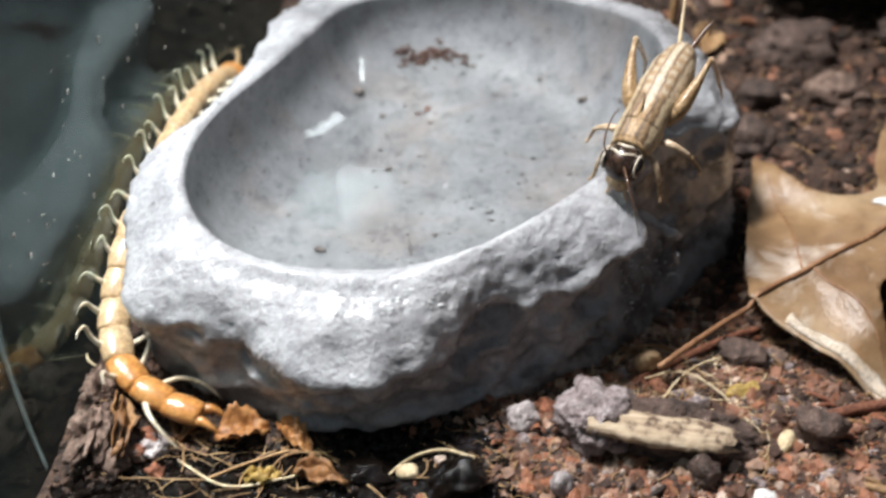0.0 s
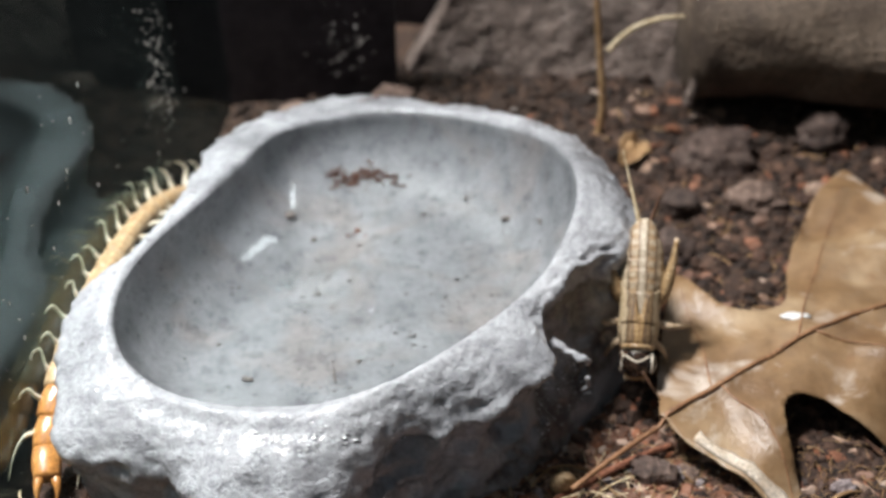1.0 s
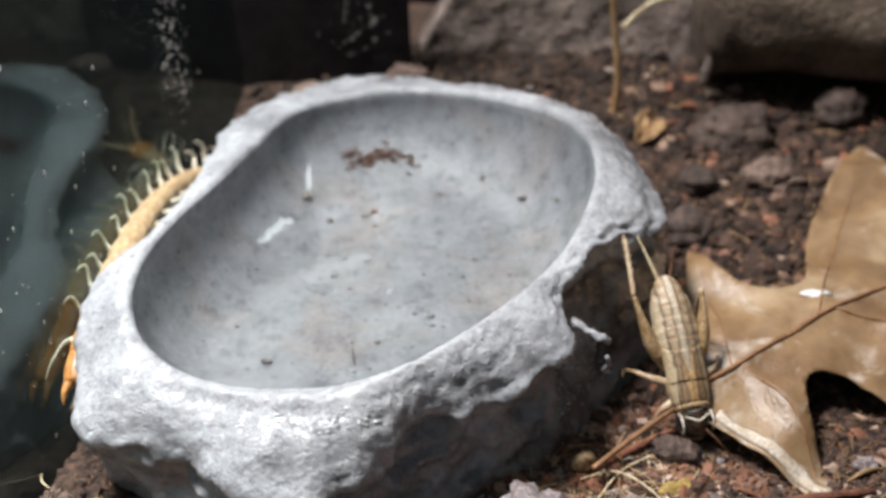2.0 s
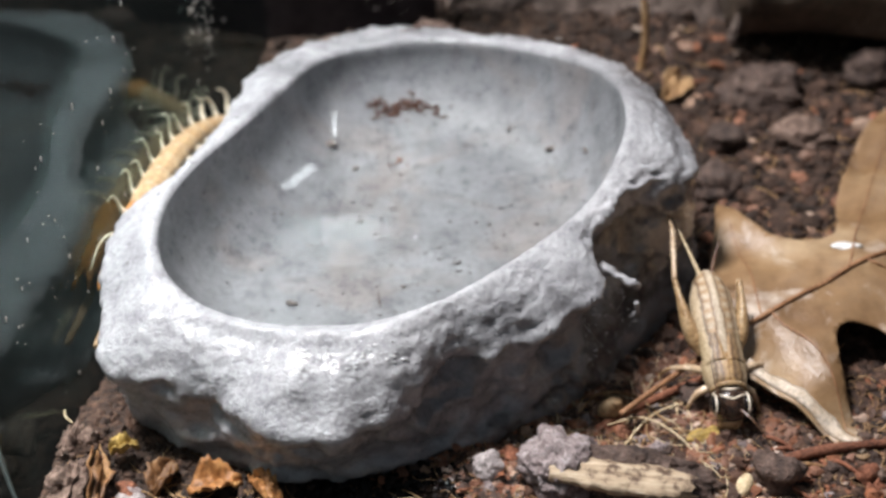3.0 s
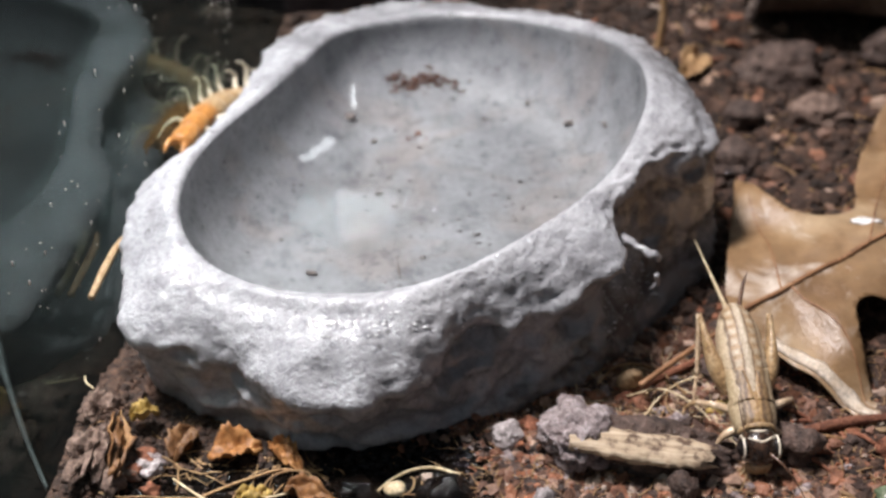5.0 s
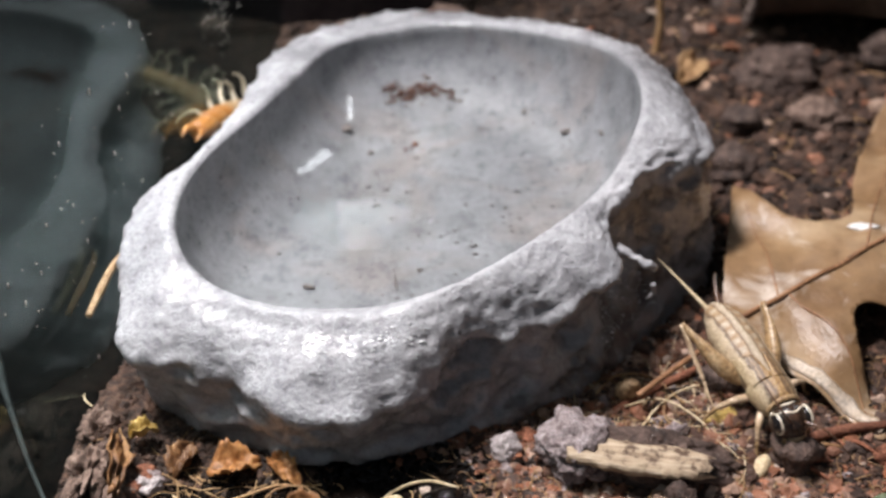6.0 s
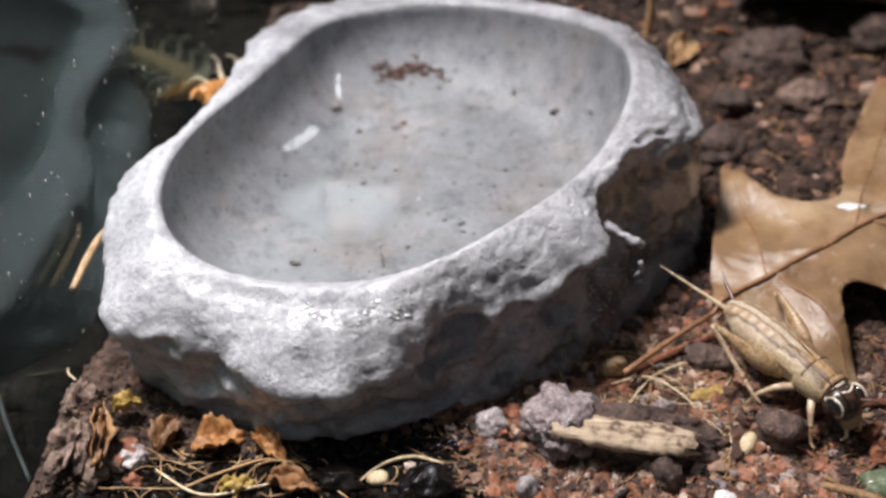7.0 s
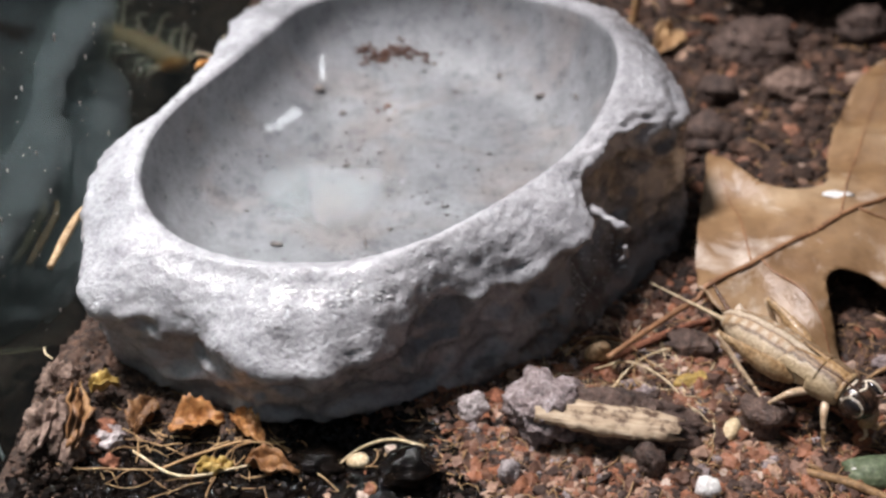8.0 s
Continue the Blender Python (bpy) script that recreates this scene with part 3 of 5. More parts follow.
def water_dish():
    dish = thing("water_dish", "pale grey cast stone water dish with rough rocky sides", "water dish")
    bm = bmesh.new()
    count = 420
    smooth_turn = []
    for i in range(count):
        deg = 360 * i / count
        rows = [dish_profile((deg + off) % 360) for off in (-1.5, 0.0, 1.5)]
        smooth_turn.append([tuple(sum(r[k][c] for r in rows) / 3 for c in range(3)) for k in range(len(rows[0]))])
    n = len(smooth_turn[0])
    base = np.zeros((count, n, 3))
    weight = np.zeros((count, n))
    for i in range(count):
        a = math.radians(360 * i / count)
        for k, (r, z, w) in enumerate(smooth_turn[i]):
            base[i, k] = (DISH[0] + r * math.cos(a), DISH[1] + r * math.sin(a), z)
            weight[i, k] = w
    du = np.roll(base, -1, 0) - np.roll(base, 1, 0)
    dv = np.gradient(base, axis=1)
    nor = np.cross(du, dv)
    nor /= np.maximum(np.linalg.norm(nor, axis=2, keepdims=True), 1e-9)
    nor *= -1 if nor[:, 3, 2].mean() < 0 else 1
    for i in range(count):
        for k in range(n):
            if weight[i, k] > 0.2:
                base[i, k] += nor[i, k] * crags(Vector(base[i, k]), weight[i, k])
            elif weight[i, k] > 0:
                p = Vector(base[i, k])
                base[i, k] += nor[i, k] * (noise.noise(p * 0.1) * 0.2 + noise.noise(p * 0.4) * 0.02)
    rings = [[Vector(base[i, k]) * MM for i in range(count)] for k in range(n)]
    ring_loft(bm, rings)
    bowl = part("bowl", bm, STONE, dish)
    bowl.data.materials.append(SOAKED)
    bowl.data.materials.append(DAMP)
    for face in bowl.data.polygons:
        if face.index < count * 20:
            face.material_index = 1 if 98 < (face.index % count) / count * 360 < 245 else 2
    for line, radii in (([(25.6, 121.2, 15.8), (27.6, 119.8, 15.6), (29.2, 118.6, 15.2), (30.4, 118.8, 14.4)], [0.9, 0.5, 0.55, 0.3]), ([(30.2, 119.4, 11.4), (30.7, 119.8, 9.8), (30.0, 120.4, 8.2)], [0.35, 0.45, 0.25])):
        spur = bmesh.new()
        tube(spur, spline(line, 6), radii, 9)
        for v in spur.verts:
            v.co += noise.noise_vector(v.co / MM * 0.9) * 0.35 * MM
        part("rock_spur", spur, STONE, dish, "small pale spur of rock")
    wet, mud_shade = np.zeros((n, count)), np.zeros((n, count))
    # Dark band on the back inner wall: wet tone with shade painted in.
    for k in range(9, 22):
        for i in range(count):
            p = Vector(base[i, k])
            wet[k, i] = np.interp(360 * i / count, [5, 40, 130, 175], [0, 1, 1, 0]) * np.interp(k + 3.0 * noise.noise(p * 0.16) + 1.5 * noise.noise(p * 0.5), [10, 15], [0, 1])
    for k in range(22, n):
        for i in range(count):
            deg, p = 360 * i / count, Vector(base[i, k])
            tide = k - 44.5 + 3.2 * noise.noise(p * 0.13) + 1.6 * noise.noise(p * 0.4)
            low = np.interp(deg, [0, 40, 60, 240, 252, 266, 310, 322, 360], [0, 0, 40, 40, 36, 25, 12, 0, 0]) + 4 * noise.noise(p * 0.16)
            mud_shade[k, i] = np.interp(tide - low, [-1, 5], [0, 1])
            # Wet stone low on the dish, its mask holding painted shade too.
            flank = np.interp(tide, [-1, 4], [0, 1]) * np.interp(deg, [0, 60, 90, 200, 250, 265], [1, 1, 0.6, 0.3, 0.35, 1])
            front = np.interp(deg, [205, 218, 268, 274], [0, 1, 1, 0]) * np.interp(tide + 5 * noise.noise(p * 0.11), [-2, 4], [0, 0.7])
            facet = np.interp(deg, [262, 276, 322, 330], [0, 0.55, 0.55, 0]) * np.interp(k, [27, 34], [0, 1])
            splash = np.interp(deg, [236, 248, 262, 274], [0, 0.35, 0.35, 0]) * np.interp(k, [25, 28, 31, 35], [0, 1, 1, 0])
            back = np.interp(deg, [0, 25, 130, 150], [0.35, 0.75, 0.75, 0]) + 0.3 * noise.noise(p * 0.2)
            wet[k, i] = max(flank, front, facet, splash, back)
    for name, values in (("wet_shade", wet), ("mud_shade", mud_shade)):
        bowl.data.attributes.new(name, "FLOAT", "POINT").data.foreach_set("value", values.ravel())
    return dish


def dish_water():
    bm = bmesh.new()
    ring = []
    for i in range(120):
        deg = 3 * i
        r = around(R_IN, deg) - 0.42 * around(RUN, deg)
        ring.append(bm.verts.new(Vector((DISH[0] + r * math.cos(math.radians(deg)), DISH[1] + r * math.sin(math.radians(deg)), 10.6)) * MM))
    bm.faces.new(ring)
    ob = tagged(link("water", bm, WATER, smooth=False), "shallow clear still water in the dish", "water", kind="structure")
    if ob.data.polygons[0].normal.z < 0:
        ob.data.flip_normals()
    ob.visible_shadow = False
    return ob


def bead_glints(dish):
    """Tiny beads coloured white to paint in glints: fine sparkle on the dish's shaded side, coarser water beads in
    clusters on the wet front of the rim.
    """
    rng = random.Random(31)
    mesh = dish.children[0].data

    def pick(faces, count, small, more, power, spread):
        bm = bmesh.new()
        heart = None
        for k in range(count):
            if spread and k % 7 == 0:
                heart = rng.choice(faces).center
            near = [f for f in faces if (f.center - heart).length < spread * MM] if spread else faces
            a, b, _, d = (mesh.vertices[i].co for i in rng.choice(near).vertices)
            c = a + (b - a) * rng.random() + (d - a) * rng.random()
            r = (small + more * rng.random() ** power) * MM
            sx, sz = rng.uniform(0.9, 2.2), rng.uniform(0.12, 0.25)
            for v in bmesh.ops.create_icosphere(bm, subdivisions=1 if r < 0.0002 else 2, radius=r)["verts"]:
                v.co = Vector((v.co.x * sx, v.co.y, v.co.z * sz)) + c
        return bm

    side = [f for f in mesh.polygons if 24 < f.center.x / MM < 36 and 108 < f.center.y / MM < 126 and 3 < f.center.z / MM < 13]
    tagged(link("water_beads", pick(side, 220, 0.07, 0.16, 3, 0), GLINT_BEAD), "tiny beads on the shaded dish side, white as painted sparkle", "beads", kind="stuff")
    count = 420
    front = [f for f in mesh.polygons if 26 <= f.index // count <= 33 and 243 < (f.index % count) / count * 360 < 270]
    tagged(link("water_beads", pick(front, 220, 0.06, 0.17, 2, 1.0), GLINT_BEAD), "clustered water beads on the front rim, white as painted glints", "beads", kind="stuff")
    facet = [f for f in mesh.polygons if 29 <= f.index // count <= 43 and 272 < (f.index % count) / count * 360 < 330]
    tagged(link("water_beads", pick(facet, 110, 0.04, 0.1, 2, 1.6), GLINT_BEAD), "small water beads on the wet rim slope, white as painted glints", "beads", kind="stuff")


# ---- the ground ----
GLASS_X = -42.2


def glass_x(y):
    """The inner face of the glass, which runs a little inwards to the back."""
    return GLASS_X + (y - 100) * 0.14


def ground_height(x, y):
    """Height of the soil in mm at a place in mm."""
    h = 1.0 * wave(x / 11, y / 11, 0.3, 1) + 0.6 * wave(x / 4.5, y / 4.5, 0.9, 2) - 0.2
    h += 4.0 * max(0.0, min(1.0, (y - 185) / 30)) ** 1.5
    left = max(0.0, 1 - abs(x + 37.6) / (5.0 if x < -37.6 else 9.0)) * max(0.0, 1 - abs(y - 102) / 17)
    h += 4.6 * left
    d = math.hypot(x - DISH[0], y - DISH[1]) / around(R_BASE, math.degrees(math.atan2(y - DISH[1], x - DISH[0])) % 360)
    if d < 1.02:
        h = min(h, -0.3) - 1.6 * min(1.0, (1.02 - d) * 8)
    return h


def soil_bed():
    bm = bmesh.new()
    xs, ys = np.arange(GLASS_X + 0.1, 190, 1.4), np.arange(30, 241, 1.4)
    def shear(x, y):
        return x + (glass_x(y) - GLASS_X) * max(0.0, 1 - (x - GLASS_X) / 60)

    grid = [[bm.verts.new(Vector((shear(x, y), y, ground_height(shear(x, y), y))) * MM) for y in ys] for x in xs]
    for a, b in zip(grid, grid[1:]):
        for j in range(len(ys) - 1):
            bm.faces.new((a[j], b[j], b[j + 1], a[j + 1]))
    return tagged(link("ground", bm, GROUND), "dark brown moist soil bed of the terrarium", "soil", kind="structure")


def outside_dish(x, y, grow=1.0):
    d = math.hypot(x - DISH[0], y - DISH[1])
    return d > around(R_BASE, math.degrees(math.atan2(y - DISH[1], x - DISH[0])) % 360) * grow


# Where the soil turns black, partly wet, partly shade put into colour.
def black_patch(x, y):
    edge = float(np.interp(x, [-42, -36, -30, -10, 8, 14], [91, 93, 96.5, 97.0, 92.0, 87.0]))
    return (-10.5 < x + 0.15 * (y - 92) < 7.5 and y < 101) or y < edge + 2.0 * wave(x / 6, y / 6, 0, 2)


def scatter(name, label, count, box, sizes, seed, material, flat=(0.55, 1.0), level=1, lift=0.25, long=(1.0, 1.6), clear=True):
    """Many small crumbs in one mesh."""
    rng = random.Random(seed)
    src = bmesh.new()
    bmesh.ops.create_icosphere(src, subdivisions=level, radius=1.0)
    src.verts.ensure_lookup_table()
    shape = np.array([v.co[:] for v in src.verts])
    faces = np.array([[v.index for v in f.verts] for f in src.faces])
    src.free()
    verts, polys, done = [], [], 0
    while done < count:
        x, y = rng.uniform(box[0], box[1]), rng.uniform(box[2], box[3])
        if (clear and not outside_dish(x, y)) or x < glass_x(y) + 0.3:
            continue
        if material is not WET and black_patch(x, y) and rng.random() < 0.93:
            continue
        r = sizes[0] * (sizes[1] / sizes[0]) ** (rng.random() ** 2.2)
        q = Euler((rng.uniform(-0.5, 0.5), rng.uniform(-0.5, 0.5), rng.uniform(0, 6.3))).to_matrix()
        local = shape * (1 + np.array([[rng.uniform(-0.28, 0.28)] for _ in range(len(shape))]))
        local = local * (r * rng.uniform(*long), r, r * rng.uniform(*flat))
        pts = local @ np.array(q).T + (x, y, ground_height(x, y) + r * lift)
        pts[:, 0] = np.maximum(pts[:, 0], glass_x(y) + 0.15)
        verts.append(pts)
        polys.append(faces + done * len(shape))
        done += 1
    mesh = bpy.data.meshes.new(name)
    mesh.from_pydata((np.vstack(verts) * MM).tolist(), [], np.vstack(polys).tolist())
    mesh.materials.append(material)
    mesh.update()
    return tagged(new(name, mesh), label, "soil", kind="stuff")


def fibres_stuff(name, label, count, box, lengths, seed, material, radius=0.09):
    rng = random.Random(seed)
    bm = bmesh.new()
    done = 0
    while done < count:
        x, y = rng.uniform(box[0], box[1]), rng.uniform(box[2], box[3])
        if not outside_dish(x, y, 1.03) or (black_patch(x, y) and rng.random() < 0.8):
            continue
        ln, a, bend = rng.uniform(*lengths), rng.uniform(0, 6.3), rng.uniform(-2.6, 2.6)
        pts, px, py = [], x, y
        for k in range(6):
            px = max(px, glass_x(py) + 0.5)
            pts.append((px, py, ground_height(px, py) + 0.5 + rng.uniform(0, 0.7)))
            px, py, a = px + math.cos(a) * ln / 5, py + math.sin(a) * ln / 5, a + bend / 5 + rng.uniform(-0.25, 0.25)
        r = radius * rng.uniform(0.6, 1.8)
        tube(bm, spline(pts, 3), [r, r, r * 0.6], 4)
        done += 1
    return tagged(link(name, bm, material), label, "plant fibres", kind="stuff")


def rest_z(x, y, lift=0.0):
    return ground_height(x, y) + lift


# ---- glass, backing and the far side ----
def box_bm(x0, x1, y0, y1, z0, z1, bevel=0.0):
    bm = bmesh.new()
    bmesh.ops.create_cube(bm, size=1.0)
    for v in bm.verts:
        v.co = Vector(((x0 + x1) / 2 + v.co.x * (x1 - x0), (y0 + y1) / 2 + v.co.y * (y1 - y0), (z0 + z1) / 2 + v.co.z * (z1 - z0))) * MM
    if bevel:
        bmesh.ops.bevel(bm, geom=bm.edges[:], offset=bevel * MM, segments=2, affect="EDGES")
    return bm


def enclosure():
    pane = tagged(link("glass_wall", box_bm(-2.0, 0, -80, 138, -14, 160), GLASS, smooth=False), "clear glass side wall of the terrarium", "glass wall", kind="structure")
    pane.matrix_world = pose(GLASS_X * MM, 100 * MM, 0, 0, 0, -math.degrees(math.atan(0.14)))
    pane.visible_shadow = False
    tagged(link("wall_back", box_bm(GLASS_X - 3.0, 200, 242, 248, -14, 60), BACKING, smooth=False), "dark back panel of the terrarium", "wall", kind="structure")
    # Added dark panel; it covers lit soil in the back left corner.
    tagged(link("wall_corner", box_bm(-28.5, 5, 210, 214, -14, 60), BACKING, smooth=False), "dark panel added across the back left corner", "wall", kind="structure")
    tagged(link("wall_right", box_bm(192, 198, 20, 241, -14, 190), BACKING, smooth=False), "dark side panel of the terrarium", "wall", kind="structure")
    tagged(link("table", box_bm(-700, 700, -500, 900, -40, -16), TABLE, smooth=False), "dark table under the terrarium", "table", kind="structure")
    bm = bmesh.new()
    tube(bm, spline([(-60.5, 126, -4), (-54.6, 114.0, -1.4), (-49.4, 103.8, -0.8), (-44.7, 95.5, -0.6)], 6), [0.9, 0.4, 0.28, 0.24], 8)
    tagged(link("trim", bm, SEAL), "pale clear sealing strip outside the glass", "trim", kind="structure")


def grime():
    """Dried splashes on the inner face of the glass."""
    rng = random.Random(8)
    bm = bmesh.new()
    for cy, cz, sy, sz, n in ((176, 28, 7, 15, 150), (130, 26, 40, 22, 80)):
        for _ in range(n):
            y, z = rng.gauss(cy, sy * 0.45), rng.gauss(cz, sz * 0.45)
            if z < 5:
                continue
            r = 0.07 + 0.36 * rng.random() ** 4
            made = bmesh.ops.create_icosphere(bm, subdivisions=1, radius=1.0)["verts"]
            for v in made:
                v.co = Vector((glass_x(y) + 0.06 + v.co.x * 0.05, y + v.co.y * r, z + v.co.z * r * 1.3)) * MM
    tagged(link("dried_splashes", bm, GRIME), "pale dried splashes on the glass", "splashes", kind="stuff")
    bm = bmesh.new()
    for _ in range(60):
        x, z, r = rng.gauss(-4.5, 3.0), rng.gauss(15, 4.0), 0.06 + 0.25 * rng.random() ** 4
        if -12 < x < 4 and z > 6:
            for v in bmesh.ops.create_icosphere(bm, subdivisions=1, radius=1.0)["verts"]:
                v.co = Vector((x + v.co.x * r, 209.96 + v.co.y * 0.05, z + v.co.z * r * 1.4)) * MM
    tagged(link("dried_splashes", bm, GRIME), "pale dried splashes on the dark panel", "splashes", kind="stuff")


def bark_slab():
    slab = thing("bark_slab", "grey weathered bark slab leaning behind the dish", "bark")
    bm = bmesh.new()
    nx, nz = 110, 46
    rows = []
    for side in (0, 1):
        for j in range(nz + 1):
            row = []
            for i in range(nx + 1):
                u, v = i / nx, j / nz
                x = 2 + 62 * u + 26 * v * (1 - u)
                edge = 6 * wave(u * 3, 1.0, 0, 3) + 40
                z = -3 + edge * v
                y = 217 + 9 * v - 9 * u + 4 * math.sin(u * 3.0)
                p = Vector((x, y, z))
                rough = 0.9 * noise.ridged_multi_fractal(Vector((x * 0.05, z * 0.09, 3.0)), 1.0, 2.2, 4, 1.0, 2.0) + 1.6 * noise.noise(p * 0.09) + 0.5 * noise.noise(p * 0.4)
                row.append((p + Vector((0, -rough if side == 0 else 7.0 + rough * 0.3, 0))) * MM)
            rows.append((side, row))
    front = [[bm.verts.new(p) for p in row] for side, row in rows if side == 0]
    back = [[bm.verts.new(p) for p in row] for side, row in rows if side == 1]
    for sheet in (front, back):
        for a, b in zip(sheet, sheet[1:]):
            for i in range(nx):
                bm.faces.new((a[i], a[i + 1], b[i + 1], b[i]))
    for a, b in zip(range(nz), range(1, nz + 1)):
        for i in (0, nx):
            bm.faces.new((front[a][i], front[b][i], back[b][i], back[a][i]))
    for j in (0, nz):
        for i in range(nx):
            bm.faces.new((front[j][i], front[j][i + 1], back[j][i + 1], back[j][i]))
    part("slab", bm, BARK, slab)


def log():
    ob = thing("log", "brown weathered log lying behind the leaf litter", "log")
    bm = bmesh.new()
    axis = spline([(58, 211, 18.5), (85, 205, 17.8), (120, 198.5, 16.8), (170, 193, 13)], 14)
    rings = []
    for i, c in enumerate(axis):
        ring = []
        for j in range(40):
            a = 2 * math.pi * j / 40
            p = Vector((c.x, math.cos(a), math.sin(a)))
            r = 15.0 * (1 + 0.1 * wave(c.x / 14, p.y * 2.2, p.z * 2.2, 4) + 0.05 * wave(c.x / 5, p.y * 6, p.z * 6, 6))
            if i == 0:
                r *= 0.86
            ring.append(Vector((c.x, c.y + math.cos(a) * r, c.z + math.sin(a) * r * 0.9)) * MM)
        rings.append(ring)
    ring_loft(bm, rings)
    part("trunk", bm, LOG, ob)


# ---- leaf litter ----
LEAF_EDGE = [(39.8, 117.8), (40.6, 124), (42.3, 132), (44.5, 141), (46.6, 149.5), (48.2, 146), (50.2, 140.5), (53.5, 137.2), (58.2, 136.6), (61.2, 139), (63.6, 147), (66.6, 155), (73.5, 168), (80.5, 176.5),
             (84, 170), (88, 160), (95, 158), (103, 166), (108, 158), (112, 150), (109, 140), (100, 137), (96, 131), (98, 122), (93, 112), (86, 104), (80, 108), (74, 113.5), (67, 116.2), (61, 120.0), (57.4, 119.6),
             (55.9, 117.4), (56.0, 112), (57.2, 106), (57.4, 103.0), (55.9, 101.8), (52.6, 105.4), (47.6, 109.9), (42.6, 114.0)]
MIDRIB = [(27.5, 108), (33, 112.3), (39, 116.5), (47.2, 121.5), (59.2, 128.6), (68.2, 134), (85, 143), (104, 151)]


SIDE_VEINS = [[(47.2, 121.5), (47.4, 131), (46.8, 143)], [(60.3, 129.2), (64.5, 140), (70, 152), (78, 170)], [(48.5, 122.2), (53.5, 114), (55.8, 104)], [(63, 130.8), (74, 126), (86, 112)], [(78, 139.4), (86, 148), (98, 160)], [(80, 140), (92, 134)]]
VEIN_PTS = np.array([(p.x, p.y) for line in SIDE_VEINS + [MIDRIB] for p in spline([(x, y, 0) for x, y in line], 10)])


def leaf_height(x, y):
    h = 4.6 + 3.6 * math.exp(-((x - 62) ** 2 + (y - 131) ** 2) / 260) + 1.6 * wave(x / 12, y / 12, 0, 7) + 0.5 * wave(x / 5, y / 5, 0, 8)
    h -= 1.6 * max(0.0, 1 - math.hypot(x - 55.5, y - 101) / 10) + 0.9 * max(0.0, 1 - math.hypot(x - 46.6, y - 150) / 9)
    along = (x - 39) * 0.86 + (y - 116.5) * 0.5
    off = -(x - 39) * 0.5 + (y - 116.5) * 0.86
    h += 0.5 * math.cos(along / 3.4 + abs(off) / 3.0) * min(1.0, abs(off) / 6) + 0.035 * abs(off)
    d = float(np.sqrt(((VEIN_PTS - (x, y)) ** 2).sum(1).min()))
    h += 0.55 * math.exp(-(d / 1.1) ** 2) + 0.5 * (1 - math.cos(min(d, 9) / 9 * math.pi)) * wave(x / 7, y / 7, 2, 9)
    if off < -6:
        h -= 0.045 * (off + 6) ** 2
    return max(h, ground_height(x, y) + 0.9)


def oak_leaf():
    from mathutils.geometry import delaunay_2d_cdt
    leaf = thing("oak_leaf", "dry tan lobed oak leaf lying on the soil", "leaf")
    edge = [Vector((p.x, p.y)) for p in spline([(x, y, 0) for x, y in LEAF_EDGE + LEAF_EDGE[:1]], 6)][:-1]
    edge = [p + Vector((wave(p.x / 2, p.y / 2, 0, 11), wave(p.x / 2, p.y / 2, 5, 12))) * 0.25 for p in edge]
    inner = [Vector((x + 0.4 * (j % 2), y)) for i, x in enumerate(np.arange(39, 113, 0.9)) for j, y in enumerate(np.arange(100, 177, 0.9))]
    verts, _, faces, _, _, _ = delaunay_2d_cdt(edge + inner, [], [list(range(len(edge)))], 1, 1e-4)
    bm = bmesh.new()
    made = [bm.verts.new(Vector((v.x, v.y, leaf_height(v.x, v.y))) * MM) for v in verts]
    for f in faces:
        bm.faces.new([made[i] for i in f])
    for v in [v for v in bm.verts if not v.link_faces]:
        bm.verts.remove(v)
    blade = part("blade", bm, LEAF, leaf)
    if blade.data.polygons[0].normal.z < 0:
        blade.data.flip_normals()
    solid = blade.modifiers.new("thickness", "SOLIDIFY")
    solid.thickness, solid.offset = 0.22 * MM, -1.0

    def rib(name, pts, r0, r1):
        line = spline([(x, y, 0) for x, y in pts], 8)
        b = bmesh.new()
        tube(b, [(p.x, p.y, (leaf_height(p.x, p.y) if p.x > 40 else 3.0 + (p.x - 27.5) * 0.13) + 0.08) for p in line], [r0, (r0 + r1) / 2, r1], 6)
        part(name, b, VEIN, leaf, "dark brown raised vein")

    rim = [Vector((x, y)) for x, y in ((56.2, 102.6), (53.0, 105.5), (48.2, 110.0), (43.6, 114.0))]
    b = bmesh.new()
    rows = []
    for p in spline([(p.x, p.y, 0) for p in rim], 8):
        wide = 1.5 + 0.5 * wave(p.x / 2, p.y / 2, 0, 14)
        line = [(p.x + k * wide * 0.2, p.y + k * wide * 0.25) for k in range(5)]
        rows.append([b.verts.new(Vector((x, y, leaf_height(x, y) + 0.15 + 0.35 * math.sin(math.pi * k / 4))) * MM) for k, (x, y) in enumerate(line)])
    for a, c in zip(rows, rows[1:]):
        for k in range(4):
            b.faces.new((a[k], a[k + 1], c[k + 1], c[k]))
    curled = part("curled_edge", b, PALELEAF, leaf, "pale curled edge of the leaf")
    fold = curled.modifiers.new("thickness", "SOLIDIFY")
    fold.thickness = 0.15 * MM
    rib("midrib", MIDRIB, 0.4, 0.3)
    for pts in SIDE_VEINS:
        rib("side_vein", pts, 0.16, 0.06)


CLUSTERS = {"soil clod": "clods of soil round the dish", "pebble": "pebbles in front of the dish", "grain": "pale grains on the soil", "flake": "flakes on the soil", "bark chip": "bark chips behind the leaf", "charcoal": "charcoal in front of the dish", "root": "root fibres on the soil", "twig": "twigs on the soil", "splinter": "bark splinters by the leaf"}


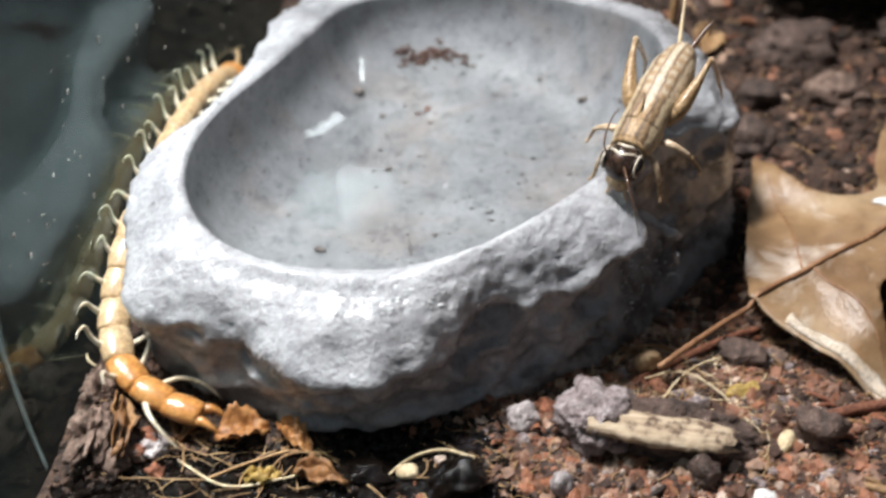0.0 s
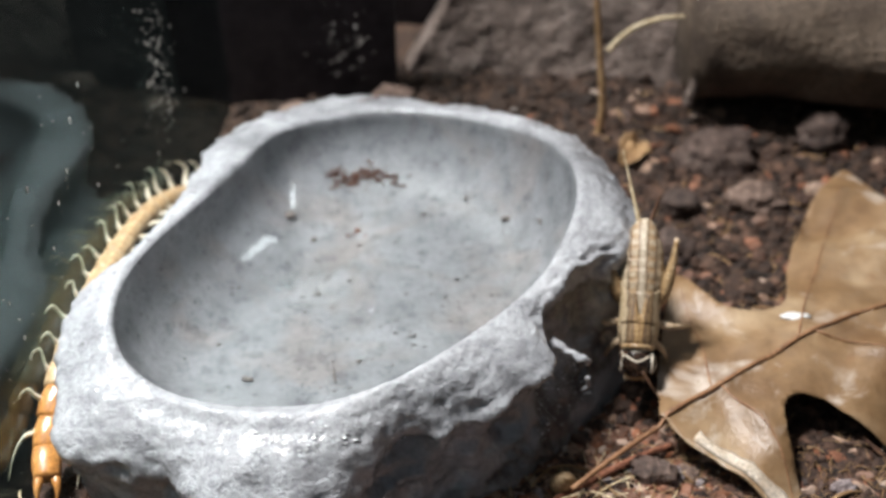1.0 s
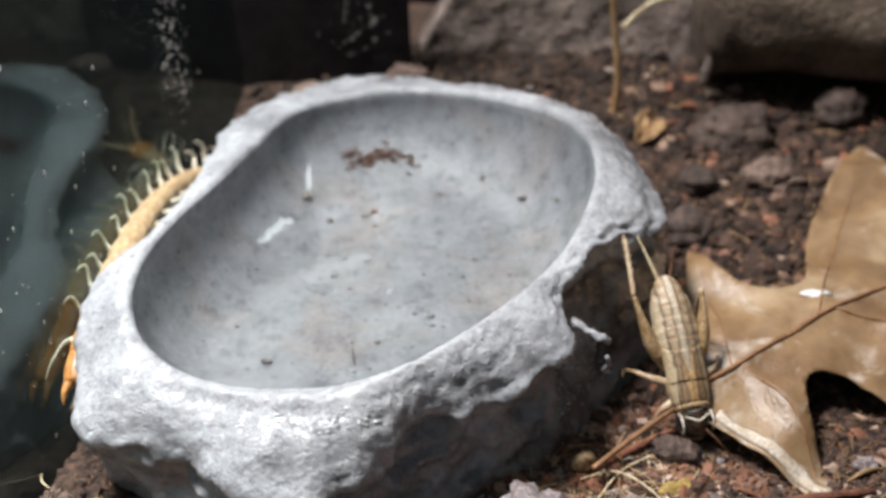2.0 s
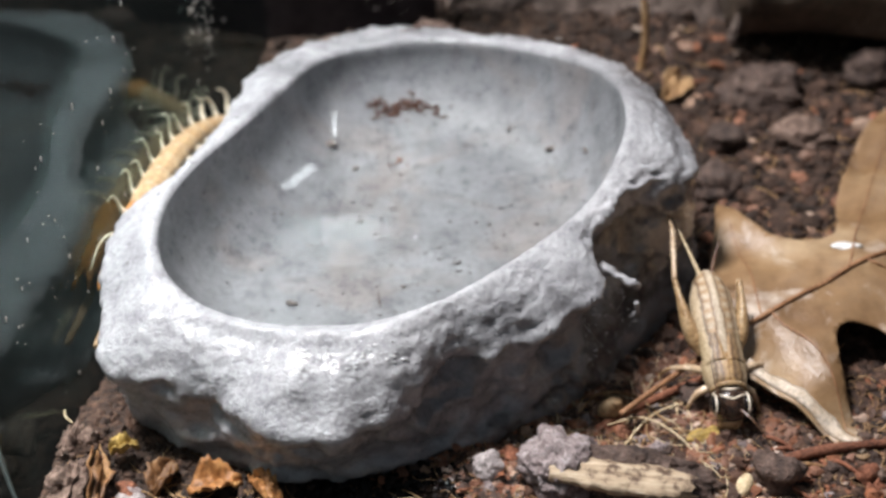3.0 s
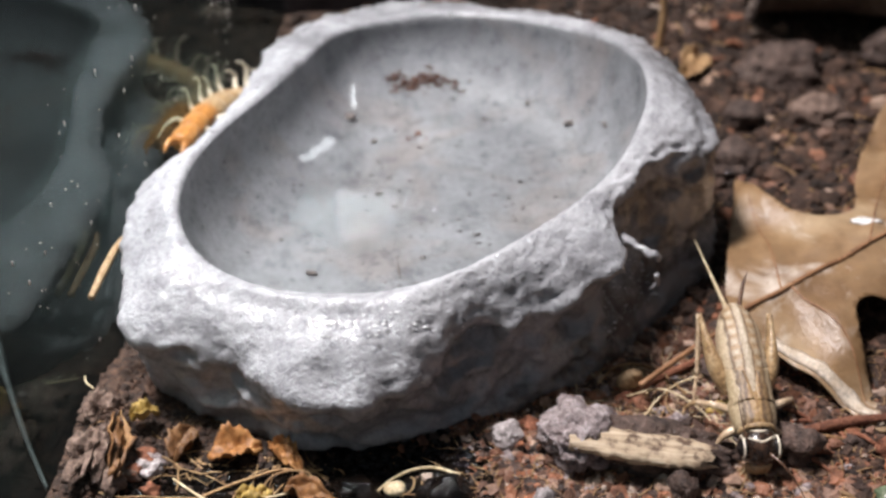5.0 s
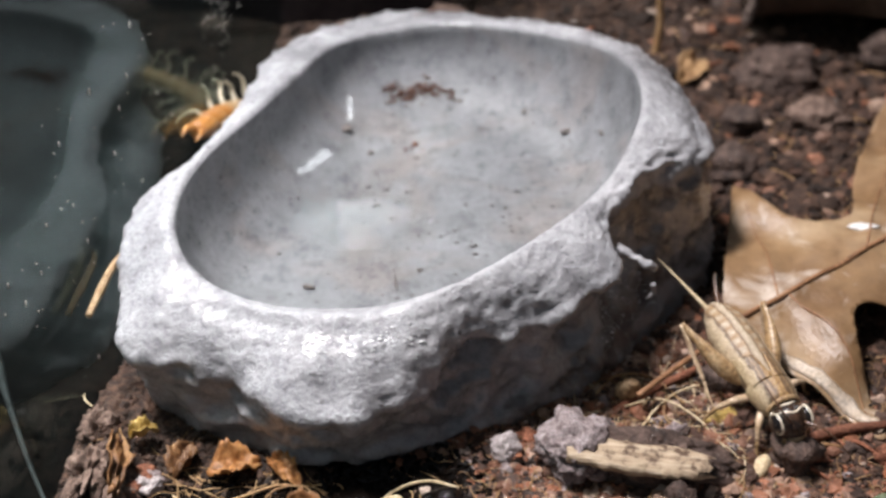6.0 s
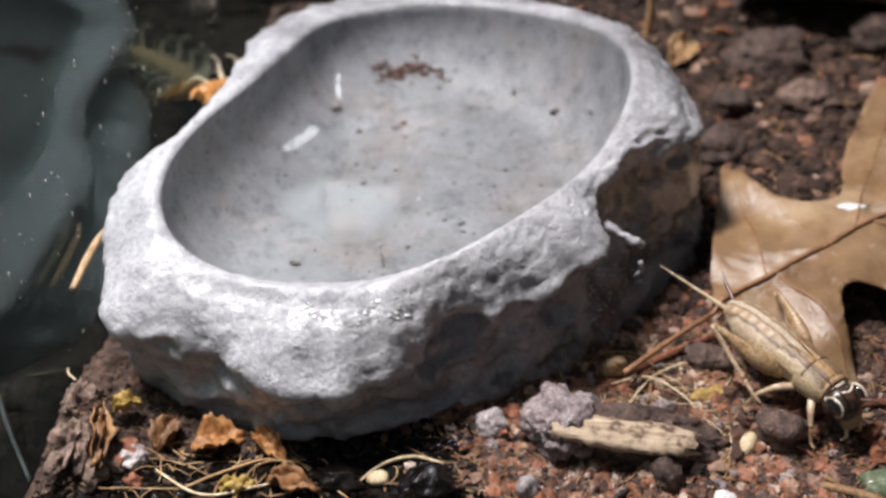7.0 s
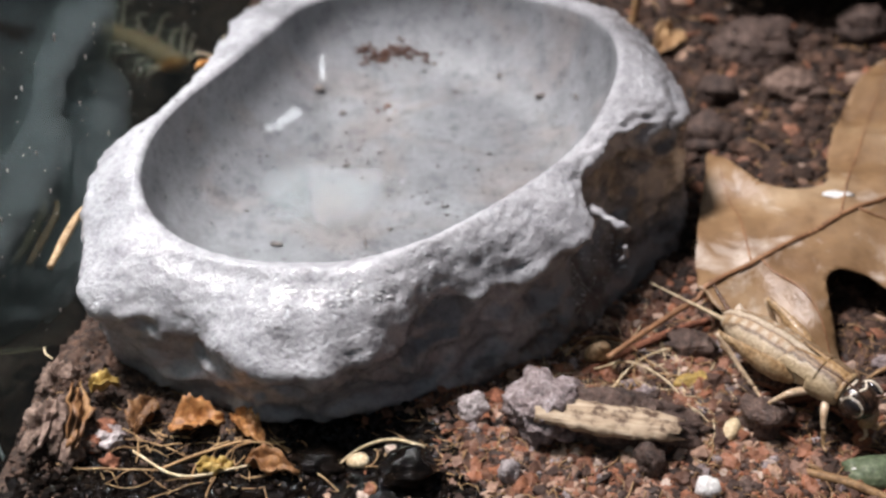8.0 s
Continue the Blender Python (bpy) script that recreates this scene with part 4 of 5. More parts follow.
def small_things():
    def clod(name, label, cat, x, y, r, seed, material, scale=(1, 1, 0.8), rough=0.35, turn=0.0, level=3, sink=0.25):
        ob = thing(name, label, cat, pose(x * MM, y * MM, (rest_z(x, y) + r * scale[2] * (1 - sink)) * MM, 0, 0, turn), CLUSTERS[cat] if cat in CLUSTERS else "")
        bm = bmesh.new()
        lump(bm, r, seed, rough, scale, level)
        part("body", bm, material, ob)
        return ob

    clod("pebble", "small round grey pebble on the soil", "pebble", 10.9, 101.6, 1.9, 1.0, PEBBLE, (1, 0.95, 0.95), 0.3, level=4)
    clod("pebble", "small pale grey pebble on the soil", "pebble", 36.6, 88.8, 1.5, 2.0, WHITEBIT, (1, 0.9, 0.9), 0.2)
    clod("pebble", "small angular grey pebble on the soil", "pebble", 14.8, 91.4, 1.6, 3.0, PEBBLE, (0.8, 0.8, 1.1), 0.35)
    clod("soil_clod", "dark rough round clod of soil", "soil clod", 45.2, 99.4, 2.9, 4.0, CLOD, (1, 0.9, 0.9), 0.6)
    clod("soil_clod", "brown ragged clod of soil beside the wood chip", "soil clod", 30.8, 92.6, 2.0, 5.0, CLOD, (0.9, 0.9, 1.1), 0.5)
    clod("soil_clod", "brown clod of soil beside the leaf stalk", "soil clod", 38.5, 112.0, 2.3, 6.0, CLOD, (1.2, 0.9, 0.8), 0.6)
    clod("seed", "pale oval seed lying on the soil", "seed", 41.2, 98.4, 1.2, 7.0, STRAW, (1.7, 0.8, 0.8), 0.15, 60)
    husk = thing("seed_husk", "ribbed tan seed husk among the roots", "seed husk", pose(26.6 * MM, 110.4 * MM, (rest_z(26.6, 110.4) + 1.9) * MM, 20, 15, 10))
    bm = bmesh.new()
    ring_loft(bm, [[Vector((math.cos(a) * r, math.sin(a) * r * 0.75, -2.1 + 4.2 * u)) * MM for a in (2 * math.pi * j / 14 for j in range(14))] for u, r in ((k / 40, 1.5 * math.sin(math.pi * (0.06 + 0.88 * k / 40)) ** 0.6 * (1 + 0.09 * math.sin(k * 1.35))) for k in range(41))])
    part("shell", bm, HUSK, husk)
    clod("yellow_flake", "yellow dried flower flake on the soil", "flake", 30.4, 111.2, 1.0, 9.0, YELLOW, (1.3, 0.8, 0.6), 0.4)
    clod("yellow_flake", "yellow dried flower flake under the leaf", "flake", 38.5, 106.5, 1.6, 10.0, YELLOW, (2.0, 0.7, 0.4), 0.5, 15)
    clod("bark_chip", "dark brown bark chip on the soil", "bark chip", 52.8, 173.5, 3.2, 11.0, CLOD, (1.1, 0.9, 0.7), 0.4)
    clod("bark_chip", "rust red bark chip by the log", "bark chip", 67.5, 195.0, 2.2, 12.0, RUST, (1.2, 0.8, 0.6), 0.4)
    clod("soil_clod", "large dark clod of soil by the log", "soil clod", 62.0, 188.0, 5.4, 13.0, CLOD, (1.3, 0.9, 0.6), 0.45, level=4)
    clod("soil_clod", "grey brown clod of soil behind the leaf", "soil clod", 65.0, 174.0, 4.0, 14.0, HEAP, (1.3, 0.9, 0.55), 0.45, level=4)
    clod("soil_clod", "dark clod of soil beside the dish", "soil clod", 48.6, 160.5, 3.6, 15.0, CLOD, (1.1, 1.0, 0.8), 0.4)
    clod("soil_clod", "grey dark clod of soil by the log", "soil clod", 81.5, 192.0, 4.2, 16.0, CLOD, (1.2, 0.9, 0.8), 0.45)
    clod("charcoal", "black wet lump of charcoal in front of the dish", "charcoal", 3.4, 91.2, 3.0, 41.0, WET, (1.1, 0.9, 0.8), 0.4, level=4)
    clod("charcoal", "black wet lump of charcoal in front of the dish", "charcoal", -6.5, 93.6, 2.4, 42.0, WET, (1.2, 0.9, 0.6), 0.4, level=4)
    clod("pale_grain", "white mineral grain on the soil", "grain", -31.6, 96.4, 1.3, 17.0, PEBBLE, (1.1, 0.9, 0.8), 0.7, level=4)
    clod("pale_grain", "white mineral grain in front of the dish", "grain", -2.4, 93.4, 1.3, 18.0, STRAW, (1.0, 0.9, 0.8), 0.25)
    clod("green_flake", "dull green flake of leaf on the soil", "flake", 57.0, 91.5, 3.2, 19.0, GREEN, (1.4, 0.7, 0.5), 0.3)
    clod("pale_grain", "white mineral grain beside the green flake", "grain", 54.6, 91.6, 1.2, 20.0, WHITEBIT, (1, 1, 0.9), 0.25)
    clod("soil_clod", "tall brown heap of soil against the glass", "soil clod", -38.6, 103.0, 1.5, 21.0, HEAP, (0.8, 1.3, 0.9), 1.0, level=4)
    clod("soil_clod", "brown fibrous clod of soil against the glass", "soil clod", -38.0, 97.5, 2.2, 22.0, HEAP, (0.7, 2.0, 0.8), 1.0, level=4)
    clod("soil_clod", "brown clod of soil behind the dish", "soil clod", -14.0, 206.0, 2.4, 23.0, HEAP, (1.3, 0.9, 0.7), 0.4)
    clod("soil_clod", "rust brown clod of soil behind the dish", "soil clod", 4.0, 209.0, 2.6, 24.0, CLOD, (1.3, 0.9, 0.8), 0.4)

    rng = random.Random(63)
    for k in range(46):
        x, y = (rng.uniform(10, 64), rng.uniform(89, 113)) if k % 3 else (rng.uniform(-38, -30), rng.uniform(93, 108))
        if (12 < x < 38 and 93 < y < 104) or not outside_dish(x, y, 1.04) or x < glass_x(y) + 3:
            continue
        kind = k % 4
        clod("soil_clod", ("dark crumbly clod of soil", "brown crumbly clod of soil", "rust brown crumb of bark in the soil", "greyish clod of dried soil")[kind], "soil clod", x, y, rng.uniform(0.7, 1.6), 70.0 + k, (CLOD, HEAP, RUST, CRUST)[kind], (rng.uniform(0.9, 1.5), 0.9, rng.uniform(0.6, 0.95)), 0.6, rng.uniform(0, 180))

    chunk = thing("wood_chip", "pale split wood chip crusted with grey soil", "wood chip", pose(25.2 * MM, 98.0 * MM, (rest_z(25.2, 98.0) + 1.6) * MM, 0, 4, -6))
    bm = bmesh.new()
    lump(bm, 1.0, 31.0, 0.32, (10.8, 4.2, 3.0), 5, (0.6, 0.9, 0.3), 0.25)
    part("crust", bm, CLOD, chunk, "dark crumbly soil crust")
    bm = bmesh.new()
    lump(bm, 4.3, 33.0, 0.34, (1.05, 1.15, 0.85), 5, (-5.9, 1.0, 0.9), 0.2)
    part("crust", bm, CRUST, chunk, "pale grey crust of dried soil")
    bm = bmesh.new()
    rings = []
    for i in range(61):
        u = i / 60
        x = -7.4 + 16.6 * u
        hw = 2.5 * (0.45 + 0.55 * min(1, u * 4) * min(1, (1 - u) * 7 + 0.35)) * (1 + 0.3 * wave(x / 2, 0, 0, 5) + 0.1 * wave(x / 0.8, 3, 0, 7))
        ring = []
        for j in range(14):
            a = 2 * math.pi * j / 14
            ring.append(Vector((x + (0.4 + 2.2 * max(0.0, u - 0.9) * 10) * wave(j * 0.9, i * 0.1, 0, 3), -1.5 + math.cos(a) * hw + (0.55 * wave(x / 4.5, j * 0.7, 0, 2) + 0.16 * wave(x / 0.7, j * 0.9, 0, 12)), 2.7 + math.sin(a) * 0.9 + 0.25 * wave(x / 5, j * 1.1, 0, 6))) * MM)
        rings.append(ring)
    ring_loft(bm, rings)
    part("sliver", bm, PALEWOOD, chunk, "pale yellow split wood")

    def strand(name, label, cat, pts, radii, material, sides=6):
        ob = thing(name, label, cat, None, CLUSTERS[cat] if cat in CLUSTERS else "")
        b = bmesh.new()
        tube(b, spline(pts, 7), radii, sides)
        part("strand", b, material, ob)
        return ob

    def on(x, y, up=0.6):
        return (x, y, rest_z(x, y) + up)

    strand("dried_plant", "thin tan upright dry plant stem", "stem", [(41.5, 196.5, 0), (42.2, 197, 8), (41.3, 198, 18), (40.2, 199, 30), (39, 200, 46)], [0.75, 0.55, 0.45], FIBRE)
    strand("dry_twig", "thin pale curved twig before the bark", "twig", [(43.0, 200, 17), (47, 201, 20.5), (52, 202, 22), (57, 203, 22)], [0.5, 0.5, 0.3], STRAW)
    strand("dry_twig", "grey dry twig leaning by the log", "twig", [(58, 199, 6), (59.5, 200, 12), (61.5, 202, 19), (62, 204, 28)], [1.1, 0.8, 0.4], BARK)

    straw = strand("straw", "pale broken straw beside the dish", "straw", [(-37.0, 123.0, 15.9), (-37.9, 120.8, 15.5), (-38.6, 116.6, 15.2), (-39.2, 111.9, 14.8)], [0.3, 0.5, 0.58, 0.42], HUSK, 8)
    strand("root", "thin tan root fibre on the soil", "root", [on(22, 110), on(25.5, 113.5, 1.6), on(30, 112.5, 1.8), on(33.5, 108.5, 1.2)], [0.13, 0.14, 0.10], FIBRE)
    strand("root", "thin tan root fibre on the soil", "root", [on(27, 104.6), on(31, 109, 1.6), on(35, 111, 1.4), on(39.5, 112.6)], [0.13, 0.14, 0.08], STRAW)
    strand("root", "thin tan root fibre on the soil", "root", [on(26, 108.2, 1.4), on(30.5, 108.6, 2.4), on(34.5, 105.5, 2), on(36.6, 102)], [0.14, 0.14, 0.09], STRAW)
    strand("root", "thin tan root fibre on the soil", "root", [on(31.5, 110, 1.8), on(30.8, 106.5, 1.5), on(33, 103.5, 1.1)], [0.12, 0.12, 0.07], FIBRE)
    strand("root", "thin pale root fibre in front of the dish", "root", [on(-6, 91.5), on(-2.5, 94.6, 1.4), on(1.4, 96.2, 1.2), on(5.2, 95.8, 0.8)], [0.16, 0.20, 0.23], STRAW)
    strand("root", "long tan root fibre in front of the dish", "root", [on(-26, 92.5), on(-20, 94.5, 1.2), on(-14.5, 96, 1.5), on(-9.5, 93.2)], [0.20, 0.18, 0.13], FIBRE)
    strand("root", "long tan root fibre in front of the dish", "root", [on(-29, 96), on(-22.5, 91.2, 1.2), on(-16, 92.2, 1.4), on(-10, 95)], [0.16, 0.16, 0.10], STRAW)
    strand("root", "looped tan root fibre in front of the dish", "root", [on(-19, 90.5), on(-16.5, 94.5, 2), on(-12.5, 95.4, 2), on(-12, 92, 1), on(-15, 91, 1)], [0.13, 0.13, 0.09], FIBRE)
    strand("root", "thin pale root fibre by the glass", "root", [on(-41.2, 109, 3.5), on(-40, 106, 4.2), on(-38.5, 104, 3.6)], [0.10, 0.13, 0.10], STRAW)
    strand("dry_twig", "reddish brown twig under the leaf stalk", "twig", [on(24, 107.8, 0.6), on(31, 111.6, 1.4), on(38, 115.5, 1.6), on(42, 118, 1.2)], [0.45, 0.55, 0.4], RUST)
    strand("dry_twig", "reddish brown twig on the soil", "twig", [on(44, 101.5, 0.6), on(52, 103, 1.4), on(62, 104.5, 1)], [0.55, 0.7, 0.4], RUST)
    strand("dry_twig", "pale brown twig on the soil", "twig", [on(46, 92.5, 0.6), on(52, 89.8, 1.0), on(58, 86.5, 0.8)], [0.5, 0.6, 0.5], FIBRE)

    b = bmesh.new()
    lump(b, 1.3, 51.0, 0.5, (1.5, 0.6, 0.14), 3, (61.0, 134.0, leaf_height(61.0, 134.0) + 0.15))
    part("flake", b, WHITEBIT, thing("pale_flake", "white papery flake lying on the oak leaf", "flake"))
    rng = random.Random(77)
    for k in range(16):
        x, y = rng.uniform(44, 62), rng.uniform(92, 107)
        a, ln = rng.uniform(-0.9, 0.7), rng.uniform(2.0, 5.5)
        strand("bark_splinter", "thin orange brown bark splinter on the soil", "splinter", [on(x, y, 0.7), on(x + ln * 0.5 * math.cos(a), y + ln * 0.5 * math.sin(a), 1.3), on(x + ln * math.cos(a), y + ln * math.sin(a), 0.8)], [0.12, 0.32, 0.28, 0.1], RUST if k % 2 else FIBRE, 5)

    def curl(name, label, x, y, w, ln, turn, bend, material, seed, tilt=0.0, up=0.8):
        """A small curled dry leaf."""
        ob = thing(name, label, "dry leaf", pose(x * MM, y * MM, (rest_z(x, y) + up) * MM, tilt, 0, turn), "small dry leaves on the soil")
        b = bmesh.new()
        rows = []
        for i in range(17):
            u = i / 16
            half = w * math.sin(math.pi * min(1.0, u * 0.92 + 0.06)) ** 0.7 * (1 + 0.35 * wave(u * 9, seed, 0, 3))
            row = []
            for j in range(11):
                v = j / 5 - 1
                row.append(b.verts.new(Vector((u * ln - ln / 2, v * half, bend * (v * v) * half + 1.6 * wave(u * 3, v * 2, 0, seed) + 0.9 * wave(u * 9, v * 4, 0, seed + 2) + 0.4 * wave(u * 18, v * 8, 0, seed + 4) + 0.12 * ln * math.sin(math.pi * u))) * MM))
            rows.append(row)
        for a, c in zip(rows, rows[1:]):
            for j in range(10):
                b.faces.new((a[j], a[j + 1], c[j + 1], c[j]))
        blade = part("blade", b, material, ob)
        sol = blade.modifiers.new("thickness", "SOLIDIFY")
        sol.thickness = 0.2 * MM

    curl("dry_leaf", "curled orange brown dry leaf by the dish", -21.5, 98.8, 2.2, 6.5, 20, 0.9, ORANGELEAF, 1.0, 0, 1.2)
    curl("dry_leaf", "small rust brown dry leaf by the dish", -15.4, 98.2, 1.5, 6.0, -48, 0.7, ORANGELEAF, 2.0, 0, 1.2)
    curl("dry_leaf", "crumpled orange brown dry leaf on the soil", -28.0, 100.6, 1.7, 5.0, 70, 0.9, DRYBIT, 3.0)
    curl("dry_leaf", "narrow brown dry leaf standing by the glass", -35.2, 98.0, 1.5, 10.0, 100, 0.3, DRYBIT, 4.0, 35, 2.2)
    curl("dry_leaf", "small yellow dry leaf by the glass", -32.6, 102.5, 1.0, 3.4, 30, 0.5, YELLOW, 5.0, 0, 2.5)
    curl("dry_leaf", "small orange dry leaf in front of the dish", -18.5, 92.4, 1.1, 4.0, 10, 0.5, YELLOW, 6.0)
    curl("dry_leaf", "small yellow green dry leaf by the log", 47.0, 190.5, 2.5, 9.0, 60, 0.4, FIBRE, 7.0, 20, 1.5)
    curl("dry_leaf", "pale brown dry leaf on the wood chips", -12.0, 92.6, 1.6, 6.5, -20, 0.5, DRYBIT, 8.0)
    return straw


def dish_litter():
    rng = random.Random(21)
    bm = bmesh.new()
    for _ in range(1100):
        a, f = rng.uniform(0, 6.28), rng.random() ** 0.6
        r = (around(R_IN, math.degrees(a) % 360) - 4) * f
        if math.sin(a) * f < rng.uniform(-1.0, 0.5):
            continue
        x, y = DISH[0] + r * math.cos(a), DISH[1] + r * math.sin(a)
        if x < -8 and rng.random() < 0.6:
            continue
        lump(bm, 0.06 + 0.22 * rng.random() ** 4, rng.random() * 40, 0.5, (rng.uniform(0.8, 2.2), rng.uniform(0.6, 1.0), 0.3), 1, (x, y, floor_height(x, y) + 0.1))
    tagged(link("dish_specks", bm, DARKBIT), "dark specks of dirt on the dish floor", "dirt specks", kind="stuff")
    for x, y, r, seed, sc, turn in ((-11.2, 159.6, 1.0, 2.0, (1.0, 0.85, 0.3), 40), (6.2, 177.4, 0.9, 7.0, (1.3, 0.8, 0.35), 25), (22.4, 157.0, 0.8, 3.0, (1.2, 0.8, 0.3), 10), (24.4, 172.6, 0.7, 4.0, (1, 0.8, 0.3), 0), (-7.3, 155.7, 0.55, 8.5, (1.2, 0.8, 0.3), 70), (16.3, 163.8, 0.5, 8.0, (1.4, 0.7, 0.3), 60), (-2.6, 124.2, 0.6, 5.0, (0.25, 2.8, 0.3), 8), (-14.1, 124.0, 0.5, 6.0, (1.6, 0.8, 0.3), -15), (27, 152, 0.6, 9.0, (1.4, 0.7, 0.3), 100), (-6, 142, 0.45, 9.5, (1.4, 0.7, 0.3), 30), (9.0, 121.0, 0.45, 10.5, (0.3, 2.4, 0.3), -40)):
        ob = thing("debris_flake", "dark flake of debris on the dish floor", "debris", pose(x * MM, y * MM, (floor_height(x, y) + 0.25) * MM, 0, 0, turn), "debris flakes in the dish")
        b = bmesh.new()
        lump(b, r, seed, 0.4, sc, 2)
        part("flake", b, DARKBIT, ob)
    for name, label, cx, cy, n, wide, material in (("sediment", "brown sediment settled on the dish floor", -0.5, 170.5, 320, 3.0, SLUDGE), ("leaf_crumb", "small rust brown leaf crumb on the dish floor", 26.5, 169.5, 10, 0.5, RUST), ("leaf_crumb", "dark leaf crumb on the back rim of the dish", 1.0, 181.0, 26, 1.3, SLUDGE), ("leaf_crumb", "faint orange leaf crumb on the dish floor", -1.0, 157.5, 12, 0.8, RUST)):
        stain = thing(name, label, "sediment" if name == "sediment" else "leaf crumb")
        b = bmesh.new()
        for _ in range(n):
            u, v = rng.gauss(0, 1), rng.gauss(0, 1)
            x, y = cx + u * wide, cy + v * wide * 0.28 - 0.25 * u * u * 0.5 + 0.8 * math.sin(u * 2)
            z = floor_height(x, y) if cy < 176 else 19.0
            lump(b, 0.08 + 0.34 * rng.random() ** 2, rng.random() * 30, 0.5, (1.4, 0.9, 0.3), 1, (x, y, z + 0.06))
        part("deposit", b, material, stain)


# ---- the cricket ----
def cricket():
    body = thing("cricket", "tan striped house cricket walking on the soil", "cricket")
    # the head points to +x
    bm = bmesh.new()
    rings = []
    for i in range(71):
        u = i / 70
        x = -10.4 + 12.6 * u
        w = float(np.interp(u, [0, 0.04, 0.12, 0.3, 0.6, 0.85, 1.0], [0.6, 1.3, 2.0, 2.85, 3.15, 2.8, 2.5]))
        step = 0.12 * (1 - ((u * 9) % 1.0)) if u < 0.9 else 0.0
        rings.append([Vector((x, math.cos(a) * (w + step), 0.1 + math.sin(a) * (w * 0.86 + step) + 0.5 * (1 - u))) * MM for a in (2 * math.pi * j / 26 for j in range(26))])
    ring_loft(bm, rings)
    part("abdomen", bm, AB_PLATE, body, "tan plates with brown bars and a cream stripe")
    for side in (1, -1):
        bm = bmesh.new()
        rings = []
        for i in range(15):
            u = i / 14
            ring = []
            for j in range(10):
                v = j / 9
                a = math.radians(8 + 78 * v)
                r = 2.86 + 0.26 * u + 0.05 * math.sin(math.pi * v)
                tip = 1 - 0.55 * u * u * (1 - 0.6 * v)
                ring.append(Vector((3.2 - 4.8 * u * (1 - 0.25 * v), side * math.cos(a * tip + (1 - tip) * 0.5) * r * (1 - 0.04 * u), 0.25 + math.sin(a * tip + (1 - tip) * 0.5) * r * 0.88)))
            ring += [p * 0.95 for p in ring[::-1]]
            rings.append([p * MM for p in ring])
        ring_loft(bm, rings)
        part("wing_pad", bm, NECK_PLATE, body, "short striped wing pad")
    bm = bmesh.new()
    rings = []
    for i in range(17):
        u = i / 16
        w = 3.0 - 0.5 * u + 0.16 * math.sin(math.pi * u) - 0.25 * max(0, u - 0.85) / 0.15 - 0.6 * max(0, 0.12 - u) / 0.12
        rings.append([Vector((1.9 + 4.1 * u, math.cos(a) * w, 0.1 + math.sin(a) * w * 0.88)) * MM for a in (2 * math.pi * j / 26 for j in range(26))])
    ring_loft(bm, rings)
    part("pronotum", bm, NECK_PLATE, body, "amber brown neck shield with dark marks")
    bm = bmesh.new()
    tube(bm, [(6.05, math.cos(a) * 2.3, 0.0 + math.sin(a) * 2.1) for a in (math.pi * (0.02 + 0.96 * k / 20) for k in range(21))], [0.24, 0.34, 0.24], 8)
    part("collar", bm, AMBER, body, "amber rim behind the head")
    head = bmesh.new()
    ellipsoid(head, (7.4, 0, -0.5), (2.35, 2.5, 2.4), 26, 18)
    headp = part("head", head, BLACKSHELL, body, "dark brown head with pale cross bands")
    for x, lift, thick in ((6.5, 0.2, 0.2), (7.6, 0.36, 0.17)):
        b = bmesh.new()
        pts = []
        for k in range(25):
            a = math.pi * (0.1 + 0.8 * k / 24)
            px = x + lift * math.cos(4 * (a - math.pi / 2))
            q = math.sqrt(max(0.05, 1 - ((px - 7.4) / 2.35) ** 2))
            pts.append((px, math.cos(a) * 2.46 * q, -0.5 + math.sin(a) * 2.36 * q))
        tube(b, pts, [thick * 0.6, thick, thick * 0.6], 6)
        part("band", b, CREAM, headp, "pale cream band")
    b = bmesh.new()
    ellipsoid(b, (9.1, 0, -1.9), (0.95, 1.7, 1.5), 14, 10)
    part("face", b, AMBER, headp, "amber face and mouthparts")
    for side in (1, -1):
        b = bmesh.new()
        ellipsoid(b, (7.9, side * 2.1, 0.25), (1.15, 0.8, 1.15), 18, 12)
        part("eye", b, EYE_MAT, headp, "glossy black eye")
        b = bmesh.new()
        tube(b, [(7.9 + 1.2 * math.cos(a), side * 2.15, 0.25 + 1.2 * math.sin(a)) for a in (2 * math.pi * k / 18 for k in range(19))], [0.16, 0.16], 5)
        part("eye_rim", b, CREAM, headp, "pale ring round the eye")
        b = bmesh.new()
        tube(b, spline([(8.9, side * 0.8, 0.9), (8.0, side * 2.2, 3.0), (5.0, side * 2.6, 3.9), (3.2, side * 2.4, 3.6)] if side < 0 else [(8.9, 0.8, 0.9), (11.0, 2.4, 1.2), (13, 4.2, -0.6), (14.5, 5.5, -3.0)], 6), [0.17, 0.11, 0.05], 5)
        part("antenna", b, DARKSHELL, headp)
        b = bmesh.new()
        tube(b, spline([(9.2, side * 0.8, -2.6), (9.8, side * 1.3, -3.6), (9.3, side * 1.4, -4.6)], 4), [0.25, 0.22, 0.15], 6)
        part("palp", b, PALESHELL, headp)
    # One feeler is pale; the other's dark shell colour paints its shade.
    for side, mat_, ln in ((-1, STRAW, 1.0), (1, DARKSHELL, 0.45)):
        b = bmesh.new()
        tube(b, spline([(-9.6, side * 0.7, 0.6), (-12.5, side * 1.7, 1.3 + 0.5 * (side > 0)), (-9.8 - 9.0 * ln, side * (1.2 + 2.6 * ln), 2.6)], 6), [0.36, 0.25, 0.05], 7)
        part("cercus", b, mat_, body, "tapering tail feeler")
    legs, shins = [], []
